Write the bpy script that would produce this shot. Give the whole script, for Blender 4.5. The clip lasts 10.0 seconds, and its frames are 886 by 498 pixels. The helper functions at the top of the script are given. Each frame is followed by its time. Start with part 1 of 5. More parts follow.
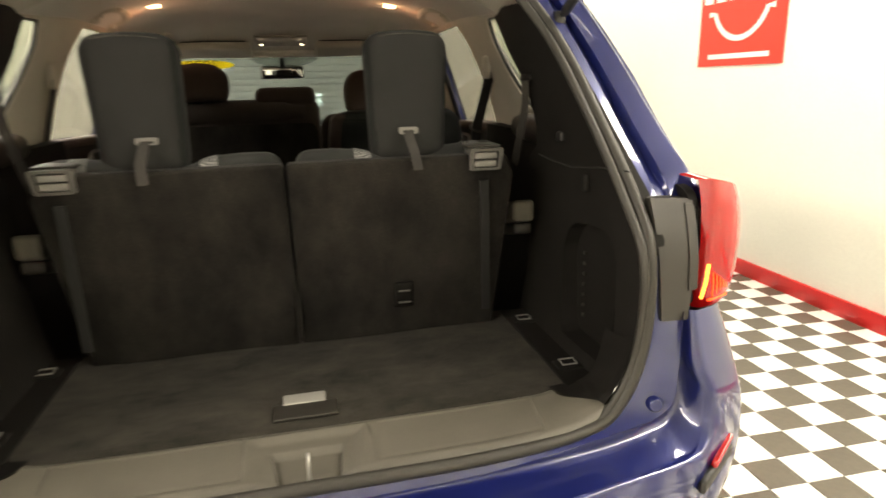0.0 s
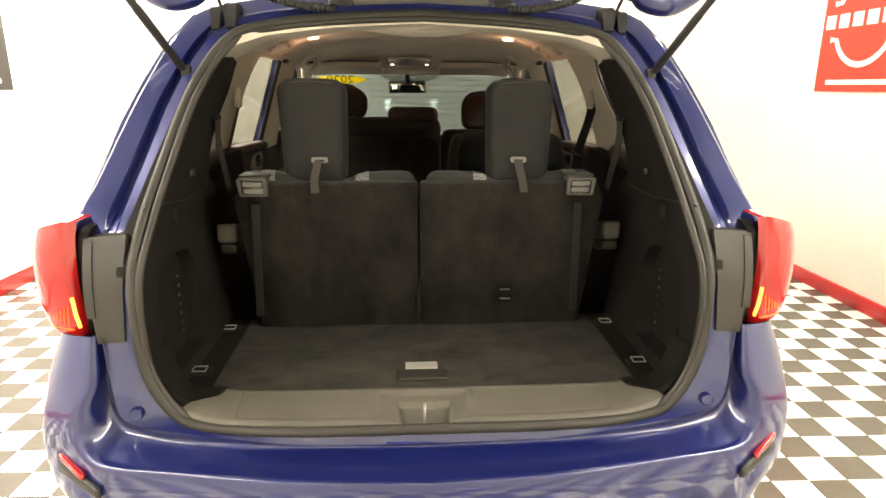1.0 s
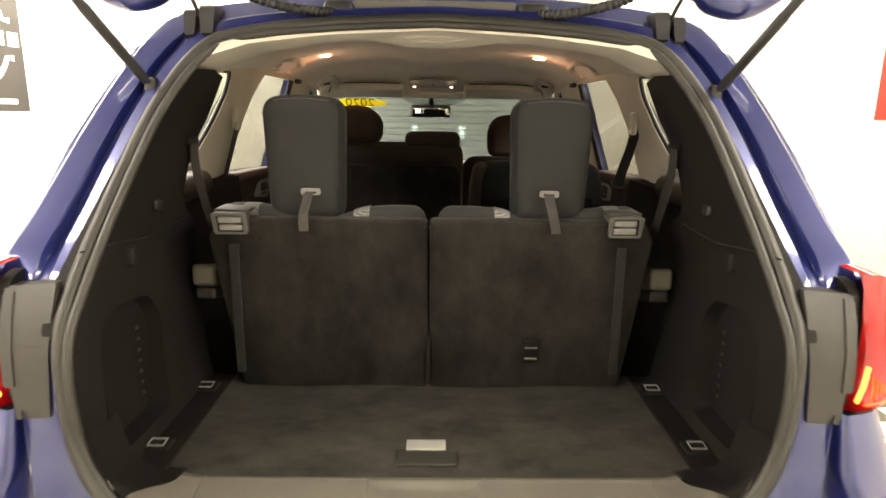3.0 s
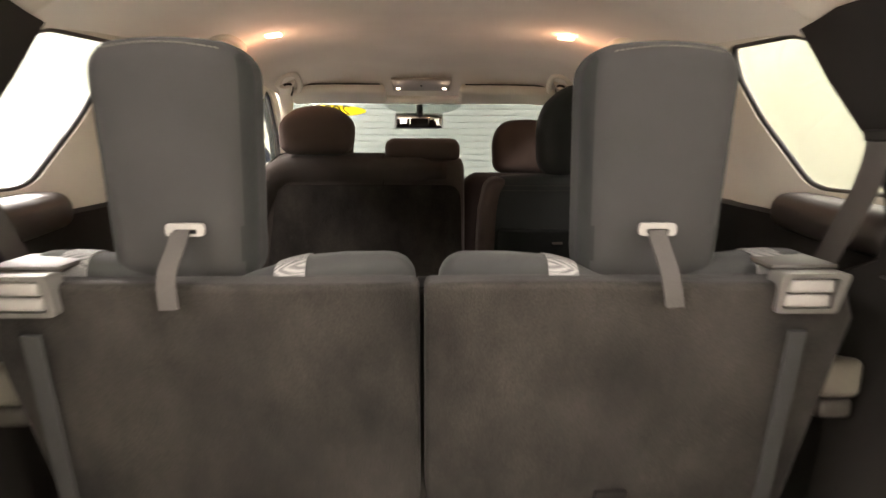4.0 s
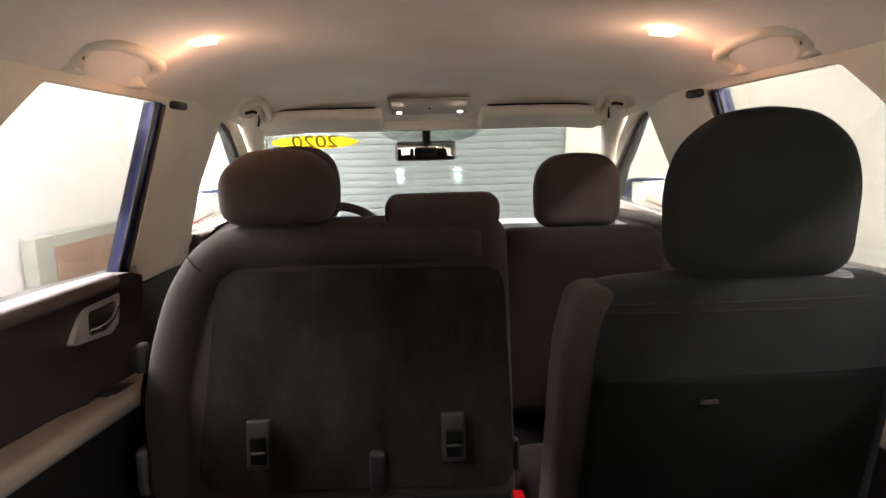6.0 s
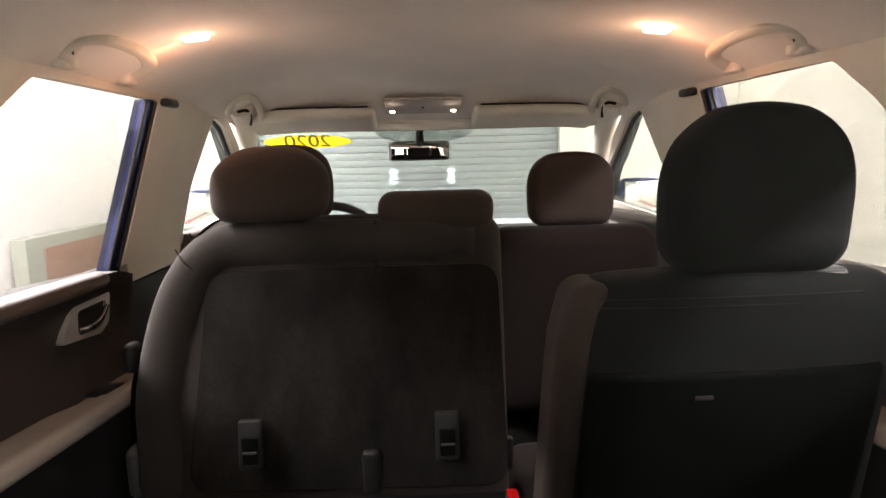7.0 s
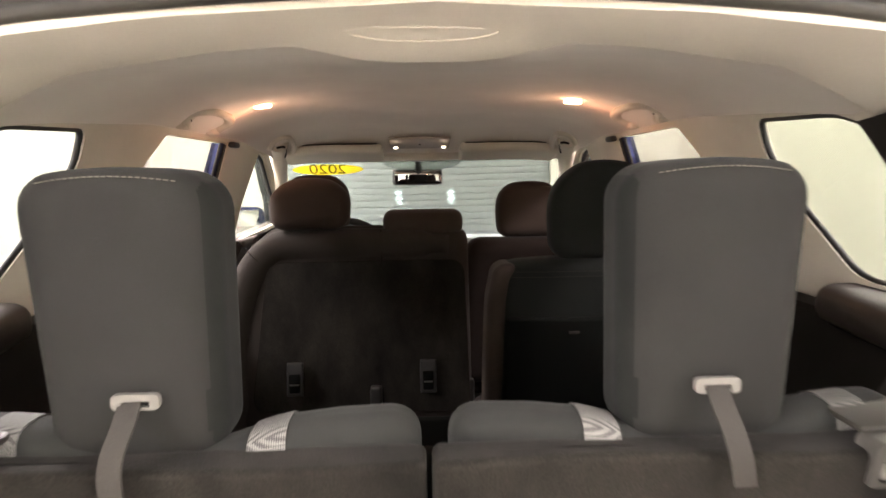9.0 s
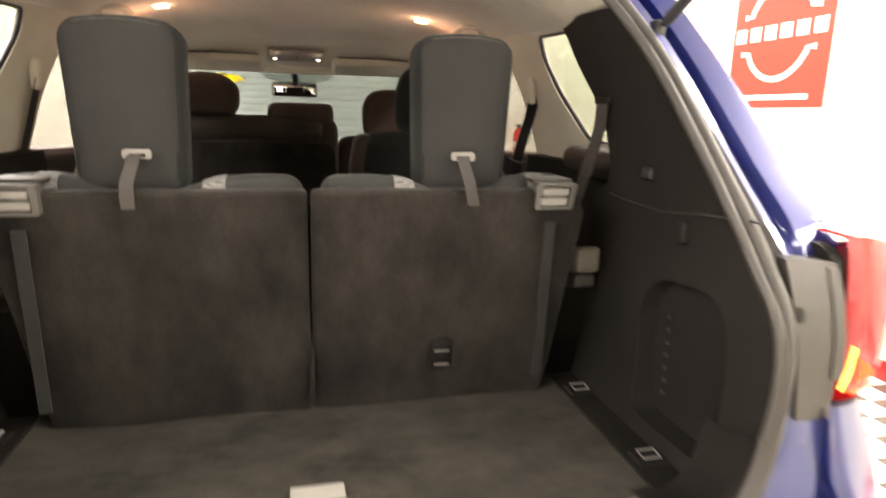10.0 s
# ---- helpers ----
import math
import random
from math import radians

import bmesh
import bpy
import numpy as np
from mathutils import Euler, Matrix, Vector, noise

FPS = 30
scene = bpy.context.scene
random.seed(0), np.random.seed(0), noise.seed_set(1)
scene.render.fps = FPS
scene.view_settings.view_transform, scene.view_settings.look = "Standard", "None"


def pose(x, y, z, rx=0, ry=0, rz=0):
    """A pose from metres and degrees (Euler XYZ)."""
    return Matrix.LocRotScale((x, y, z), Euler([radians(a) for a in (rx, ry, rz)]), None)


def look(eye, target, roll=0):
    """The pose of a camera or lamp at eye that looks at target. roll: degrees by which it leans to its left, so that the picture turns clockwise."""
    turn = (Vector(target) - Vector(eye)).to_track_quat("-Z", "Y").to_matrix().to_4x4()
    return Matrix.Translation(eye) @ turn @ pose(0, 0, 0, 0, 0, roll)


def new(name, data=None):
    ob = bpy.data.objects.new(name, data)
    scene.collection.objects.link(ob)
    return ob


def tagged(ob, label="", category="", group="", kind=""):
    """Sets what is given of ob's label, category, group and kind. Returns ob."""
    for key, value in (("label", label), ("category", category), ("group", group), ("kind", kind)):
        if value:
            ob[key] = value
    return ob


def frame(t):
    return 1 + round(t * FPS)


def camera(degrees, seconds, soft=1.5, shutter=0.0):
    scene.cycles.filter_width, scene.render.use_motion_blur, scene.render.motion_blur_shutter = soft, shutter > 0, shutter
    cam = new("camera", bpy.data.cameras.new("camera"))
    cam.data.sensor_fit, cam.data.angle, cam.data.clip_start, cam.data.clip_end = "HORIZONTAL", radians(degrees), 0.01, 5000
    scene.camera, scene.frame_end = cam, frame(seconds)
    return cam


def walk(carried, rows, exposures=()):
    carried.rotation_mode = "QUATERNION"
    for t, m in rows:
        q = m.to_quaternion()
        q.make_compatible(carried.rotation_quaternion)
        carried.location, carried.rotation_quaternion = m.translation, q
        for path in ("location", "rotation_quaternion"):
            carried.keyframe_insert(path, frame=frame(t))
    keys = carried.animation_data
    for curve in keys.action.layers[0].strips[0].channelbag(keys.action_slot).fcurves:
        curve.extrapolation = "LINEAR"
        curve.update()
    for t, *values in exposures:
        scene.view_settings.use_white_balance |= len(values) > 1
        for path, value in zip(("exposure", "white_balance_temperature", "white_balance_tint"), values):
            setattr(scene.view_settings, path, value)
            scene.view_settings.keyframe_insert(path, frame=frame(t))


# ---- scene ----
cam = camera(71.8, 10.0, shutter=0.4)
PATH = [
    (0, (0.019, -0.95, 1.419), (0.453, 0.931, 0.896), -1.5),
    (0.5, (-0.033, -1.156, 1.492), (0.159, 0.762, 0.956), -1.2),
    (1, (-0.05, -1.268, 1.517), (0.07, 0.661, 1.002), 0.3),
    (1.5, (-0.007, -1.22, 1.523), (0.064, 0.72, 1.042), 1.4),
    (2, (0.008, -1.182, 1.513), (0.04, 0.763, 1.048), 1.2),
    (2.5, (0.012, -1.154, 1.514), (0.033, 0.793, 1.059), 0.9),
    (3.8, (-0.015, -0.412, 1.44), (0.039, 1.552, 1.062), 0.2),
    (4, (-0.01, -0.262, 1.424), (0.054, 1.705, 1.064), 0.2),
    (4.5, (-0.027, 0.062, 1.409), (-0.002, 2.036, 1.087), 0.1),
    (5, (-0.048, 0.292, 1.427), (-0.031, 2.269, 1.122), -0.6),
    (5.5, (-0.052, 0.397, 1.471), (-0.008, 2.373, 1.167), -1.2),
    (6, (-0.052, 0.451, 1.504), (0.01, 2.425, 1.19), -1.5),
    (7.5, (-0.054, 0.456, 1.492), (0.047, 2.432, 1.197), -1.0),
    (8, (-0.057, 0.323, 1.5), (0.031, 2.304, 1.236), 0.3),
    (8.5, (-0.029, 0.077, 1.515), (0.006, 2.062, 1.269), -0.4),
    (9, (-0.014, -0.112, 1.525), (0.052, 1.872, 1.28), -1.0),
    (9.5, (-0.024, -0.383, 1.468), (0.229, 1.577, 1.16), -1.2),
    (10, (-0.031, -0.653, 1.393), (0.426, 1.246, 0.962), 1.4),
]

EXPOSE = [(0.0, 0.0, 7200, 10), (0.5, 0.48, 7200, 10), (1.2, 0.22, 7200, 10), (2.7, 0.25, 7200, 10), (3.8, 1.5, 6750, 20), (4.5, 1.1, 6550, 20), (5.2, 1.36, 6200, 20), (8.0, 1.36, 6250, 20), (9.0, 1.16, 6450, 20), (9.5, 1.34, 6600, 20), (10.0, 1.06, 6850, 18)]
walk(cam, [(t, look(eye, target, roll)) for t, eye, target, roll in PATH], EXPOSE)

from mathutils import geometry

V = Vector

# ---------------------------------------------------------------- light
world = bpy.data.worlds.new("world")
world.use_nodes = True
world.node_tree.nodes["Background"].inputs[0].default_value = (0.9, 0.95, 1.0, 1)
world.node_tree.nodes["Background"].inputs[1].default_value = 0.02
scene.world = world

HALL = Matrix.Translation((0, 0.8, 0)) @ Matrix.Rotation(radians(-1.2), 4, "Z")
ROOM_X, ROOM_BACK, ROOM_FRONT, ROOM_H = 3.105, -5.2, 5.9, 3.1


def area_lamp(name, place, size_x, size_y, watts, colour=(1, 0.965, 0.885), aim=(0, 0, -1)):
    data = bpy.data.lights.new(name, "AREA")
    data.shape, data.size, data.size_y, data.energy, data.color = "RECTANGLE", size_x, size_y, watts, colour
    ob = new(name, data)
    ob.matrix_world = HALL @ look(place, V(place) + V(aim))
    return ob


TUBES = [(-2.45, -3.2, 95), (2.45, -3.2, 95), (-2.45, -0.6, 110), (2.45, -0.6, 110), (-2.45, 2.2, 240), (2.45, 2.2, 30), (-2.45, 4.7, 38), (2.45, 4.7, 19)]
for tx, ty, watts in TUBES:
    area_lamp("hall_light", (tx, ty, ROOM_H - 0.09), 0.5, 2.3, watts)


def spot_lamp(name, place, target, watts, angle, colour, radius=0.02, blend=0.6):
    data = bpy.data.lights.new(name, "SPOT")
    data.energy, data.spot_size, data.spot_blend, data.color, data.shadow_soft_size = watts, radians(angle), blend, colour, radius
    ob = new(name, data)
    ob.matrix_world = look(place, target)
    return ob


# ---------------------------------------------------------------- materials
def material(name, colour, rough=0.6, metal=0.0, vary=0.12, coarse=6.0, fine=180.0, bump=0.15, dist=0.002, coat=0.0, sheen=0.0, spec=0.5, second=None, coat_ior=1.5, stretch=None):
    m = bpy.data.materials.new(name)
    m.use_nodes = True
    nt = m.node_tree
    b = nt.nodes["Principled BSDF"]
    b.inputs["Roughness"].default_value, b.inputs["Metallic"].default_value = rough, metal
    b.inputs["Coat Weight"].default_value, b.inputs["Coat Roughness"].default_value, b.inputs["Coat IOR"].default_value = coat, 0.02, coat_ior
    b.inputs["Sheen Weight"].default_value, b.inputs["Specular IOR Level"].default_value = sheen, spec
    co = nt.nodes.new("ShaderNodeTexCoord")
    big, small = nt.nodes.new("ShaderNodeTexNoise"), nt.nodes.new("ShaderNodeTexNoise")
    big.inputs["Scale"].default_value, big.inputs["Detail"].default_value = coarse, 4
    small.inputs["Scale"].default_value, small.inputs["Detail"].default_value = fine, 3
    for n in (big, small):
        nt.links.new(co.outputs["Object"], n.inputs["Vector"])
    if stretch:
        lay = nt.nodes.new("ShaderNodeMapping")
        lay.inputs["Scale"].default_value = stretch
        nt.links.new(co.outputs["Object"], lay.inputs["Vector"])
        nt.links.new(lay.outputs[0], big.inputs["Vector"])
        big.inputs["Detail"].default_value, big.inputs["Roughness"].default_value = 6, 0.62
    ramp = nt.nodes.new("ShaderNodeMapRange")
    ramp.inputs[1].default_value, ramp.inputs[2].default_value = 0.3, 0.7
    nt.links.new(big.outputs["Fac"], ramp.inputs[0])
    mix = nt.nodes.new("ShaderNodeMix")
    mix.data_type = "RGBA"
    low = tuple(c * (1 - vary) for c in colour)
    high = second or tuple(min(1, c * (1 + vary)) for c in colour)
    mix.inputs[6].default_value, mix.inputs[7].default_value = (*low, 1), (*high, 1)
    nt.links.new(ramp.outputs[0], mix.inputs[0])
    grain = nt.nodes.new("ShaderNodeMix")
    grain.data_type, grain.blend_type = "RGBA", "MULTIPLY"
    grain.inputs[0].default_value = min(1.0, vary * 2.5)
    tone = nt.nodes.new("ShaderNodeMapRange")
    tone.inputs[1].default_value, tone.inputs[2].default_value, tone.inputs[3].default_value, tone.inputs[4].default_value = 0.3, 0.7, 0.6, 1.25
    nt.links.new(small.outputs["Fac"], tone.inputs[0])
    nt.links.new(mix.outputs[2], grain.inputs[6])
    nt.links.new(tone.outputs[0], grain.inputs[7])
    nt.links.new(grain.outputs[2], b.inputs["Base Color"])
    if bump:
        bp = nt.nodes.new("ShaderNodeBump")
        bp.inputs["Strength"].default_value, bp.inputs["Distance"].default_value = bump, dist
        nt.links.new(small.outputs["Fac"], bp.inputs["Height"])
        nt.links.new(bp.outputs[0], b.inputs["Normal"])
    return m


def glow(name, colour, strength):
    m = bpy.data.materials.new(name)
    m.use_nodes = True
    b = m.node_tree.nodes["Principled BSDF"]
    b.inputs["Base Color"].default_value = (*[min(1, c) for c in colour], 1)
    b.inputs["Emission Color"].default_value, b.inputs["Emission Strength"].default_value = (*colour, 1), strength
    return m


def pane_material(name, tint, gloss=1.0):
    m = bpy.data.materials.new(name)
    m.use_nodes = True
    nt = m.node_tree
    nt.nodes.clear()
    out, mix = nt.nodes.new("ShaderNodeOutputMaterial"), nt.nodes.new("ShaderNodeMixShader")
    clear, shine, face = nt.nodes.new("ShaderNodeBsdfTransparent"), nt.nodes.new("ShaderNodeBsdfGlossy"), nt.nodes.new("ShaderNodeLayerWeight")
    power, span = nt.nodes.new("ShaderNodeMath"), nt.nodes.new("ShaderNodeMath")
    clear.inputs[0].default_value = (*tint, 1)
    shine.inputs["Roughness"].default_value = 0.0
    power.operation, span.operation = "POWER", "MULTIPLY_ADD"
    power.inputs[1].default_value = 5.0
    span.inputs[1].default_value, span.inputs[2].default_value = 0.5 * gloss, 0.02 * gloss
    nt.links.new(face.outputs["Facing"], power.inputs[0])
    nt.links.new(power.outputs[0], span.inputs[0])
    nt.links.new(span.outputs[0], mix.inputs[0])
    nt.links.new(clear.outputs[0], mix.inputs[1])
    nt.links.new(shine.outputs[0], mix.inputs[2])
    nt.links.new(mix.outputs[0], out.inputs[0])
    return m


WALL = material("cream_wall_paint", (0.86, 0.85, 0.75), 0.55, vary=0.03, coarse=1.2, fine=60, bump=0.05)
WALL_L = material("white_wall_boards", (0.86, 0.85, 0.84), 0.45, vary=0.03, coarse=1.0, fine=60, bump=0.05)
CEIL = material("ceiling_paint", (0.42, 0.42, 0.40), 0.8, vary=0.03)
RED = material("red_base_paint", (0.62, 0.02, 0.02), 0.25, vary=0.06, bump=0.03)
TILE_W = material("white_tile", (0.78, 0.77, 0.73), 0.22, vary=0.03, coarse=3, fine=40, bump=0.03)
TILE_B = material("taupe_tile", (0.105, 0.09, 0.07), 0.25, vary=0.08, coarse=3, fine=40, bump=0.03)
GROUT = material("grout", (0.35, 0.33, 0.30), 0.8)
SHUTTER = material("shutter_metal", (0.32, 0.36, 0.36), 0.38, metal=0.1, vary=0.04, bump=0.03)
SIGN_RED = material("sign_red", (0.70, 0.045, 0.025), 0.5, vary=0.03, bump=0)
SIGN_BLACK = material("sign_charcoal", (0.045, 0.04, 0.035), 0.5, vary=0.05, bump=0)
SIGN_WHITE = material("sign_white", (0.82, 0.80, 0.76), 0.5, vary=0.02, bump=0)
PAINT = material("blue_metallic_paint", (0.0075, 0.0130, 0.108), 0.32, metal=0.3, vary=0.06, coarse=4, fine=900, bump=0.0, coat=1.0, coat_ior=1.64)
SEAL = material("rubber_seal", (0.030, 0.027, 0.022), 0.55, vary=0.1, fine=200, bump=0.1)
BLACK = material("black_plastic", (0.018, 0.017, 0.016), 0.45, vary=0.1, fine=300, bump=0.1)
TRIM = material("charcoal_moulded_trim", (0.0115, 0.0102, 0.009), 0.62, vary=0.10, coarse=7, fine=420, bump=0.25, dist=0.0012, spec=0.12)
SILL = material("grey_sill_plastic", (0.098, 0.089, 0.072), 0.5, vary=0.10, coarse=9, fine=420, bump=0.2, dist=0.001)
GREY = material("grey_lamp_trim", (0.029, 0.0255, 0.021), 0.5, vary=0.05, fine=420, bump=0.12, dist=0.001)
BEIGE = material("beige_pillar_trim", (0.68, 0.625, 0.53), 0.65, vary=0.05, coarse=5, fine=420, bump=0.15, dist=0.001)
# beige plastic with shade put into its colour, tones down the console's lit face
CONSOLE = material("shaded_console_plastic", (0.50, 0.44, 0.375), 0.6, vary=0.05, coarse=6, fine=420, bump=0.15, dist=0.001)
LINER = material("beige_headliner_cloth", (0.84, 0.775, 0.70), 0.95, vary=0.05, coarse=4, fine=700, bump=0.3, dist=0.001, sheen=0.2)
CARPET = material("charcoal_velour_carpet", (0.0185, 0.0160, 0.0137), 0.95, vary=0.75, coarse=8, fine=420, bump=0.5, dist=0.002, sheen=0.04, spec=0.12, stretch=(1.0, 0.9, 0.5))
# paler than the seat-back carpet: light falling on the floor put into its colour
CARPET_F = material("lit_cargo_floor_carpet", (0.031, 0.027, 0.021), 0.95, vary=0.6, coarse=11, fine=420, bump=0.5, dist=0.002, sheen=0.05, spec=0.12, stretch=(0.8, 1.3, 1.0))
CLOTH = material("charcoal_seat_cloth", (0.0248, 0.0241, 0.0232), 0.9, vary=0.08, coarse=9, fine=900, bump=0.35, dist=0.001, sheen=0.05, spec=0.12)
CLOTH_D = material("dark_brown_black_seat_cloth", (0.0130, 0.0082, 0.0067), 0.9, vary=0.1, coarse=9, fine=900, bump=0.35, dist=0.001, sheen=0.04, spec=0.12)
NET = material("pale_mesh_cloth", (0.34, 0.33, 0.31), 0.8, vary=0.1, bump=0.2)
net_tree = NET.node_tree
net_co, net_axes, net_ramp, net_mix = (net_tree.nodes.new(n) for n in ("ShaderNodeTexCoord", "ShaderNodeSeparateXYZ", "ShaderNodeMapRange", "ShaderNodeMix"))
net_tree.links.new(net_co.outputs["Object"], net_axes.inputs[0])


def net_math(kind, a, b):
    node = net_tree.nodes.new("ShaderNodeMath")
    node.operation = kind
    for slot, value in enumerate((a, b)):
        if isinstance(value, float):
            node.inputs[slot].default_value = value
        else:
            net_tree.links.new(value, node.inputs[slot])
    return node.outputs[0]


net_run = net_math("SUBTRACT", net_axes.outputs[1], net_axes.outputs[2])
net_u = net_math("SINE", net_math("MULTIPLY", net_math("ADD", net_axes.outputs[0], net_run), 1350.0), 0.0)
net_v = net_math("SINE", net_math("MULTIPLY", net_math("SUBTRACT", net_axes.outputs[0], net_run), 1350.0), 0.0)
net_ramp.inputs[1].default_value, net_ramp.inputs[2].default_value = -0.25, 0.25
net_mix.data_type = "RGBA"
net_mix.inputs[6].default_value, net_mix.inputs[7].default_value = (0.05, 0.049, 0.048, 1), (0.24, 0.235, 0.225, 1)
net_tree.links.new(net_math("MULTIPLY", net_u, net_v), net_ramp.inputs[0])
net_tree.links.new(net_ramp.outputs[0], net_mix.inputs[0])
net_tree.links.new(net_mix.outputs[2], net_tree.nodes["Principled BSDF"].inputs["Base Color"])
DOOR = material("dark_brown_door_lining", (0.043, 0.032, 0.027), 0.45, vary=0.1, coarse=6, fine=420, bump=0.2, dist=0.001)
# raised tone carries the window light that falls on the armrest
ARM = material("lit_grey_armrest", (0.31, 0.262, 0.225), 0.55, vary=0.06, fine=420, bump=0.15, dist=0.001)
# lighter than the door lining: window light on its top put into the colour
LEDGE = material("lit_brown_ledge", (0.10, 0.074, 0.062), 0.6, vary=0.08, coarse=6, fine=420, bump=0.2, dist=0.001)
STICK = material("blue_protective_film", (0.006, 0.014, 0.16), 0.45, vary=0.05, bump=0.02)
FLAP = material("pale_grey_flap", (0.30, 0.29, 0.262), 0.45, vary=0.05, bump=0.05)
CLOTH_M = material("warm_charcoal_seat_cloth", (0.029, 0.0235, 0.0205), 0.9, vary=0.09, coarse=9, fine=900, bump=0.35, dist=0.001, sheen=0.05, spec=0.12)
LEDGE_D = material("dark_brown_ledge", (0.030, 0.023, 0.019), 0.5, vary=0.1, coarse=6, fine=420, bump=0.2, dist=0.001)
CLOTH_P = material("grey_seat_pad_cloth", (0.032, 0.0325, 0.031), 0.9, vary=0.08, coarse=9, fine=900, bump=0.35, dist=0.001, sheen=0.05, spec=0.12)
SATIN = material("bright_satin_plastic", (0.52, 0.50, 0.46), 0.32, metal=0.4, vary=0.04, bump=0.03)
# the headrests' brown holds the warm lamp light falling on dark cloth
CLOTH_B = material("warm_lit_brown_cloth", (0.041, 0.029, 0.024), 0.9, vary=0.1, coarse=9, fine=900, bump=0.35, dist=0.001, sheen=0.06, spec=0.12)
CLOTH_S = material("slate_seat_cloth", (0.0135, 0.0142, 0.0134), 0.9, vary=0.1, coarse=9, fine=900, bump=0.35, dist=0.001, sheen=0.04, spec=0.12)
POCKET_C = material("black_pocket_cloth", (0.0048, 0.0052, 0.0045), 0.9, vary=0.08, coarse=5, fine=900, bump=0.2, dist=0.001, spec=0.1)
STEEL = material("bright_steel", (0.40, 0.39, 0.37), 0.3, metal=0.5, vary=0.05, bump=0)
WEB = material("grey_webbing", (0.031, 0.027, 0.0235), 0.8, vary=0.1, fine=500, bump=0.4)
SILVER = material("satin_silver_plastic", (0.105, 0.10, 0.092), 0.35, metal=0.35, vary=0.05, bump=0.05)
CHROME = material("chrome", (0.75, 0.74, 0.72), 0.12, metal=1.0, vary=0.03, bump=0)
WHITEP = material("pale_grey_plastic", (0.16, 0.152, 0.14), 0.45, vary=0.05, bump=0.05)
LENS = material("red_lamp_lens", (0.40, 0.006, 0.007), 0.12, vary=0.05, bump=0, coat=1.0)
MIRROR = material("mirror_glass", (0.8, 0.82, 0.82), 0.01, metal=1.0, vary=0.0, bump=0)
TYRE = material("tyre_rubber", (0.02, 0.02, 0.02), 0.85, vary=0.1, bump=0.3)
YELLOW = bpy.data.materials.new("yellow_sticker_film")
YELLOW.use_nodes = True
film, film_b = YELLOW.node_tree, YELLOW.node_tree.nodes["Principled BSDF"]
film_b.inputs["Base Color"].default_value, film_b.inputs["Roughness"].default_value = (0.80, 0.68, 0.09, 1), 0.5
film_thin, film_mix = film.nodes.new("ShaderNodeBsdfTranslucent"), film.nodes.new("ShaderNodeMixShader")
film_thin.inputs[0].default_value, film_mix.inputs[0].default_value = (0.78, 0.69, 0.11, 1), 0.7
film.links.new(film_b.outputs[0], film_mix.inputs[1])
film.links.new(film_thin.outputs[0], film_mix.inputs[2])
film.links.new(film_mix.outputs[0], film.nodes["Material Output"].inputs[0])
OLIVE = material("olive_print", (0.16, 0.125, 0.02), 0.6, vary=0.04, bump=0)
BROWN = material("brown_board", (0.30, 0.19, 0.14), 0.7, vary=0.12, bump=0.1)
SAGE = material("sage_grey_paint", (0.34, 0.36, 0.31), 0.6, vary=0.05, bump=0.05)
GLASS_X = pane_material("dark_rear_glass", (0.12, 0.13, 0.12))
GLASS = pane_material("window_glass", (0.61, 0.63, 0.605))
GLASS_S = pane_material("shade_band_glass", (0.74, 0.76, 0.74))
GLASS_D = pane_material("privacy_glass", (0.55, 0.57, 0.53))
GLASS_P = pane_material("tinted_door_glass", (0.53, 0.53, 0.515))
LAMP_WARM = glow("warm_lamp", (1.0, 0.62, 0.30), 9.0)
LAMP_SPOT = glow("map_lamp", (1.0, 0.85, 0.6), 3.5)
LAMP_TAIL = glow("tail_element", (1.0, 0.07, 0.012), 2.2)
LAMP_TAIL_HOT = glow("tail_element_hot", (1.0, 0.36, 0.05), 3.5)
TUBE = glow("tube_light", (1.0, 0.97, 0.9), 2.6)


# ---------------------------------------------------------------- mesh helpers
def finish(name, bm, mat, smooth=40):
    me = bpy.data.meshes.new(name)
    bmesh.ops.recalc_face_normals(bm, faces=bm.faces)
    bm.to_mesh(me)
    bm.free()
    me.materials.append(mat)
    me.polygons.foreach_set("use_smooth", [True] * len(me.polygons))
    if smooth < 180:
        me.set_sharp_from_angle(angle=radians(smooth))
    return me


def part(name, bm, mat, parent, label="", smooth=40):
    ob = new(name, finish(name, bm, mat, smooth))
    if parent:
        ob.parent = parent
        ob.matrix_parent_inverse = parent.matrix_world.inverted()
    return tagged(ob, label)


def thing(name, label, category, group="", place=(0, 0, 0)):
    ob = new(name)
    ob.empty_display_size = 0.1
    ob.matrix_world = Matrix.Translation(place)
    bpy.context.view_layer.update()
    return tagged(ob, label, category, group)


def structure(name, bm, mat, label, category, smooth=40):
    return tagged(new(name, finish(name, bm, mat, smooth)), label, category, kind="structure")


def box(bm, lo, hi, bevel=0.0, seg=2, m=None):
    c, d = (V(lo) + V(hi)) / 2, V(hi) - V(lo)
    got = bmesh.ops.create_cube(bm, size=1.0, matrix=Matrix.Translation(c) @ Matrix.Diagonal((*d, 1)))
    vs = got["verts"]
    if bevel:
        es = list({e for v in vs for e in v.link_edges})
        vs = list({v for f in bmesh.ops.bevel(bm, geom=es, offset=bevel, segments=seg, profile=0.5, affect="EDGES")["faces"] for v in f.verts} | {v for v in vs if v.is_valid})
    if m is not None:
        bmesh.ops.transform(bm, matrix=m, verts=vs)
    return bm


def bx(lo, hi, bevel=0.0, seg=2, m=None):
    return box(bmesh.new(), lo, hi, bevel, seg, m)


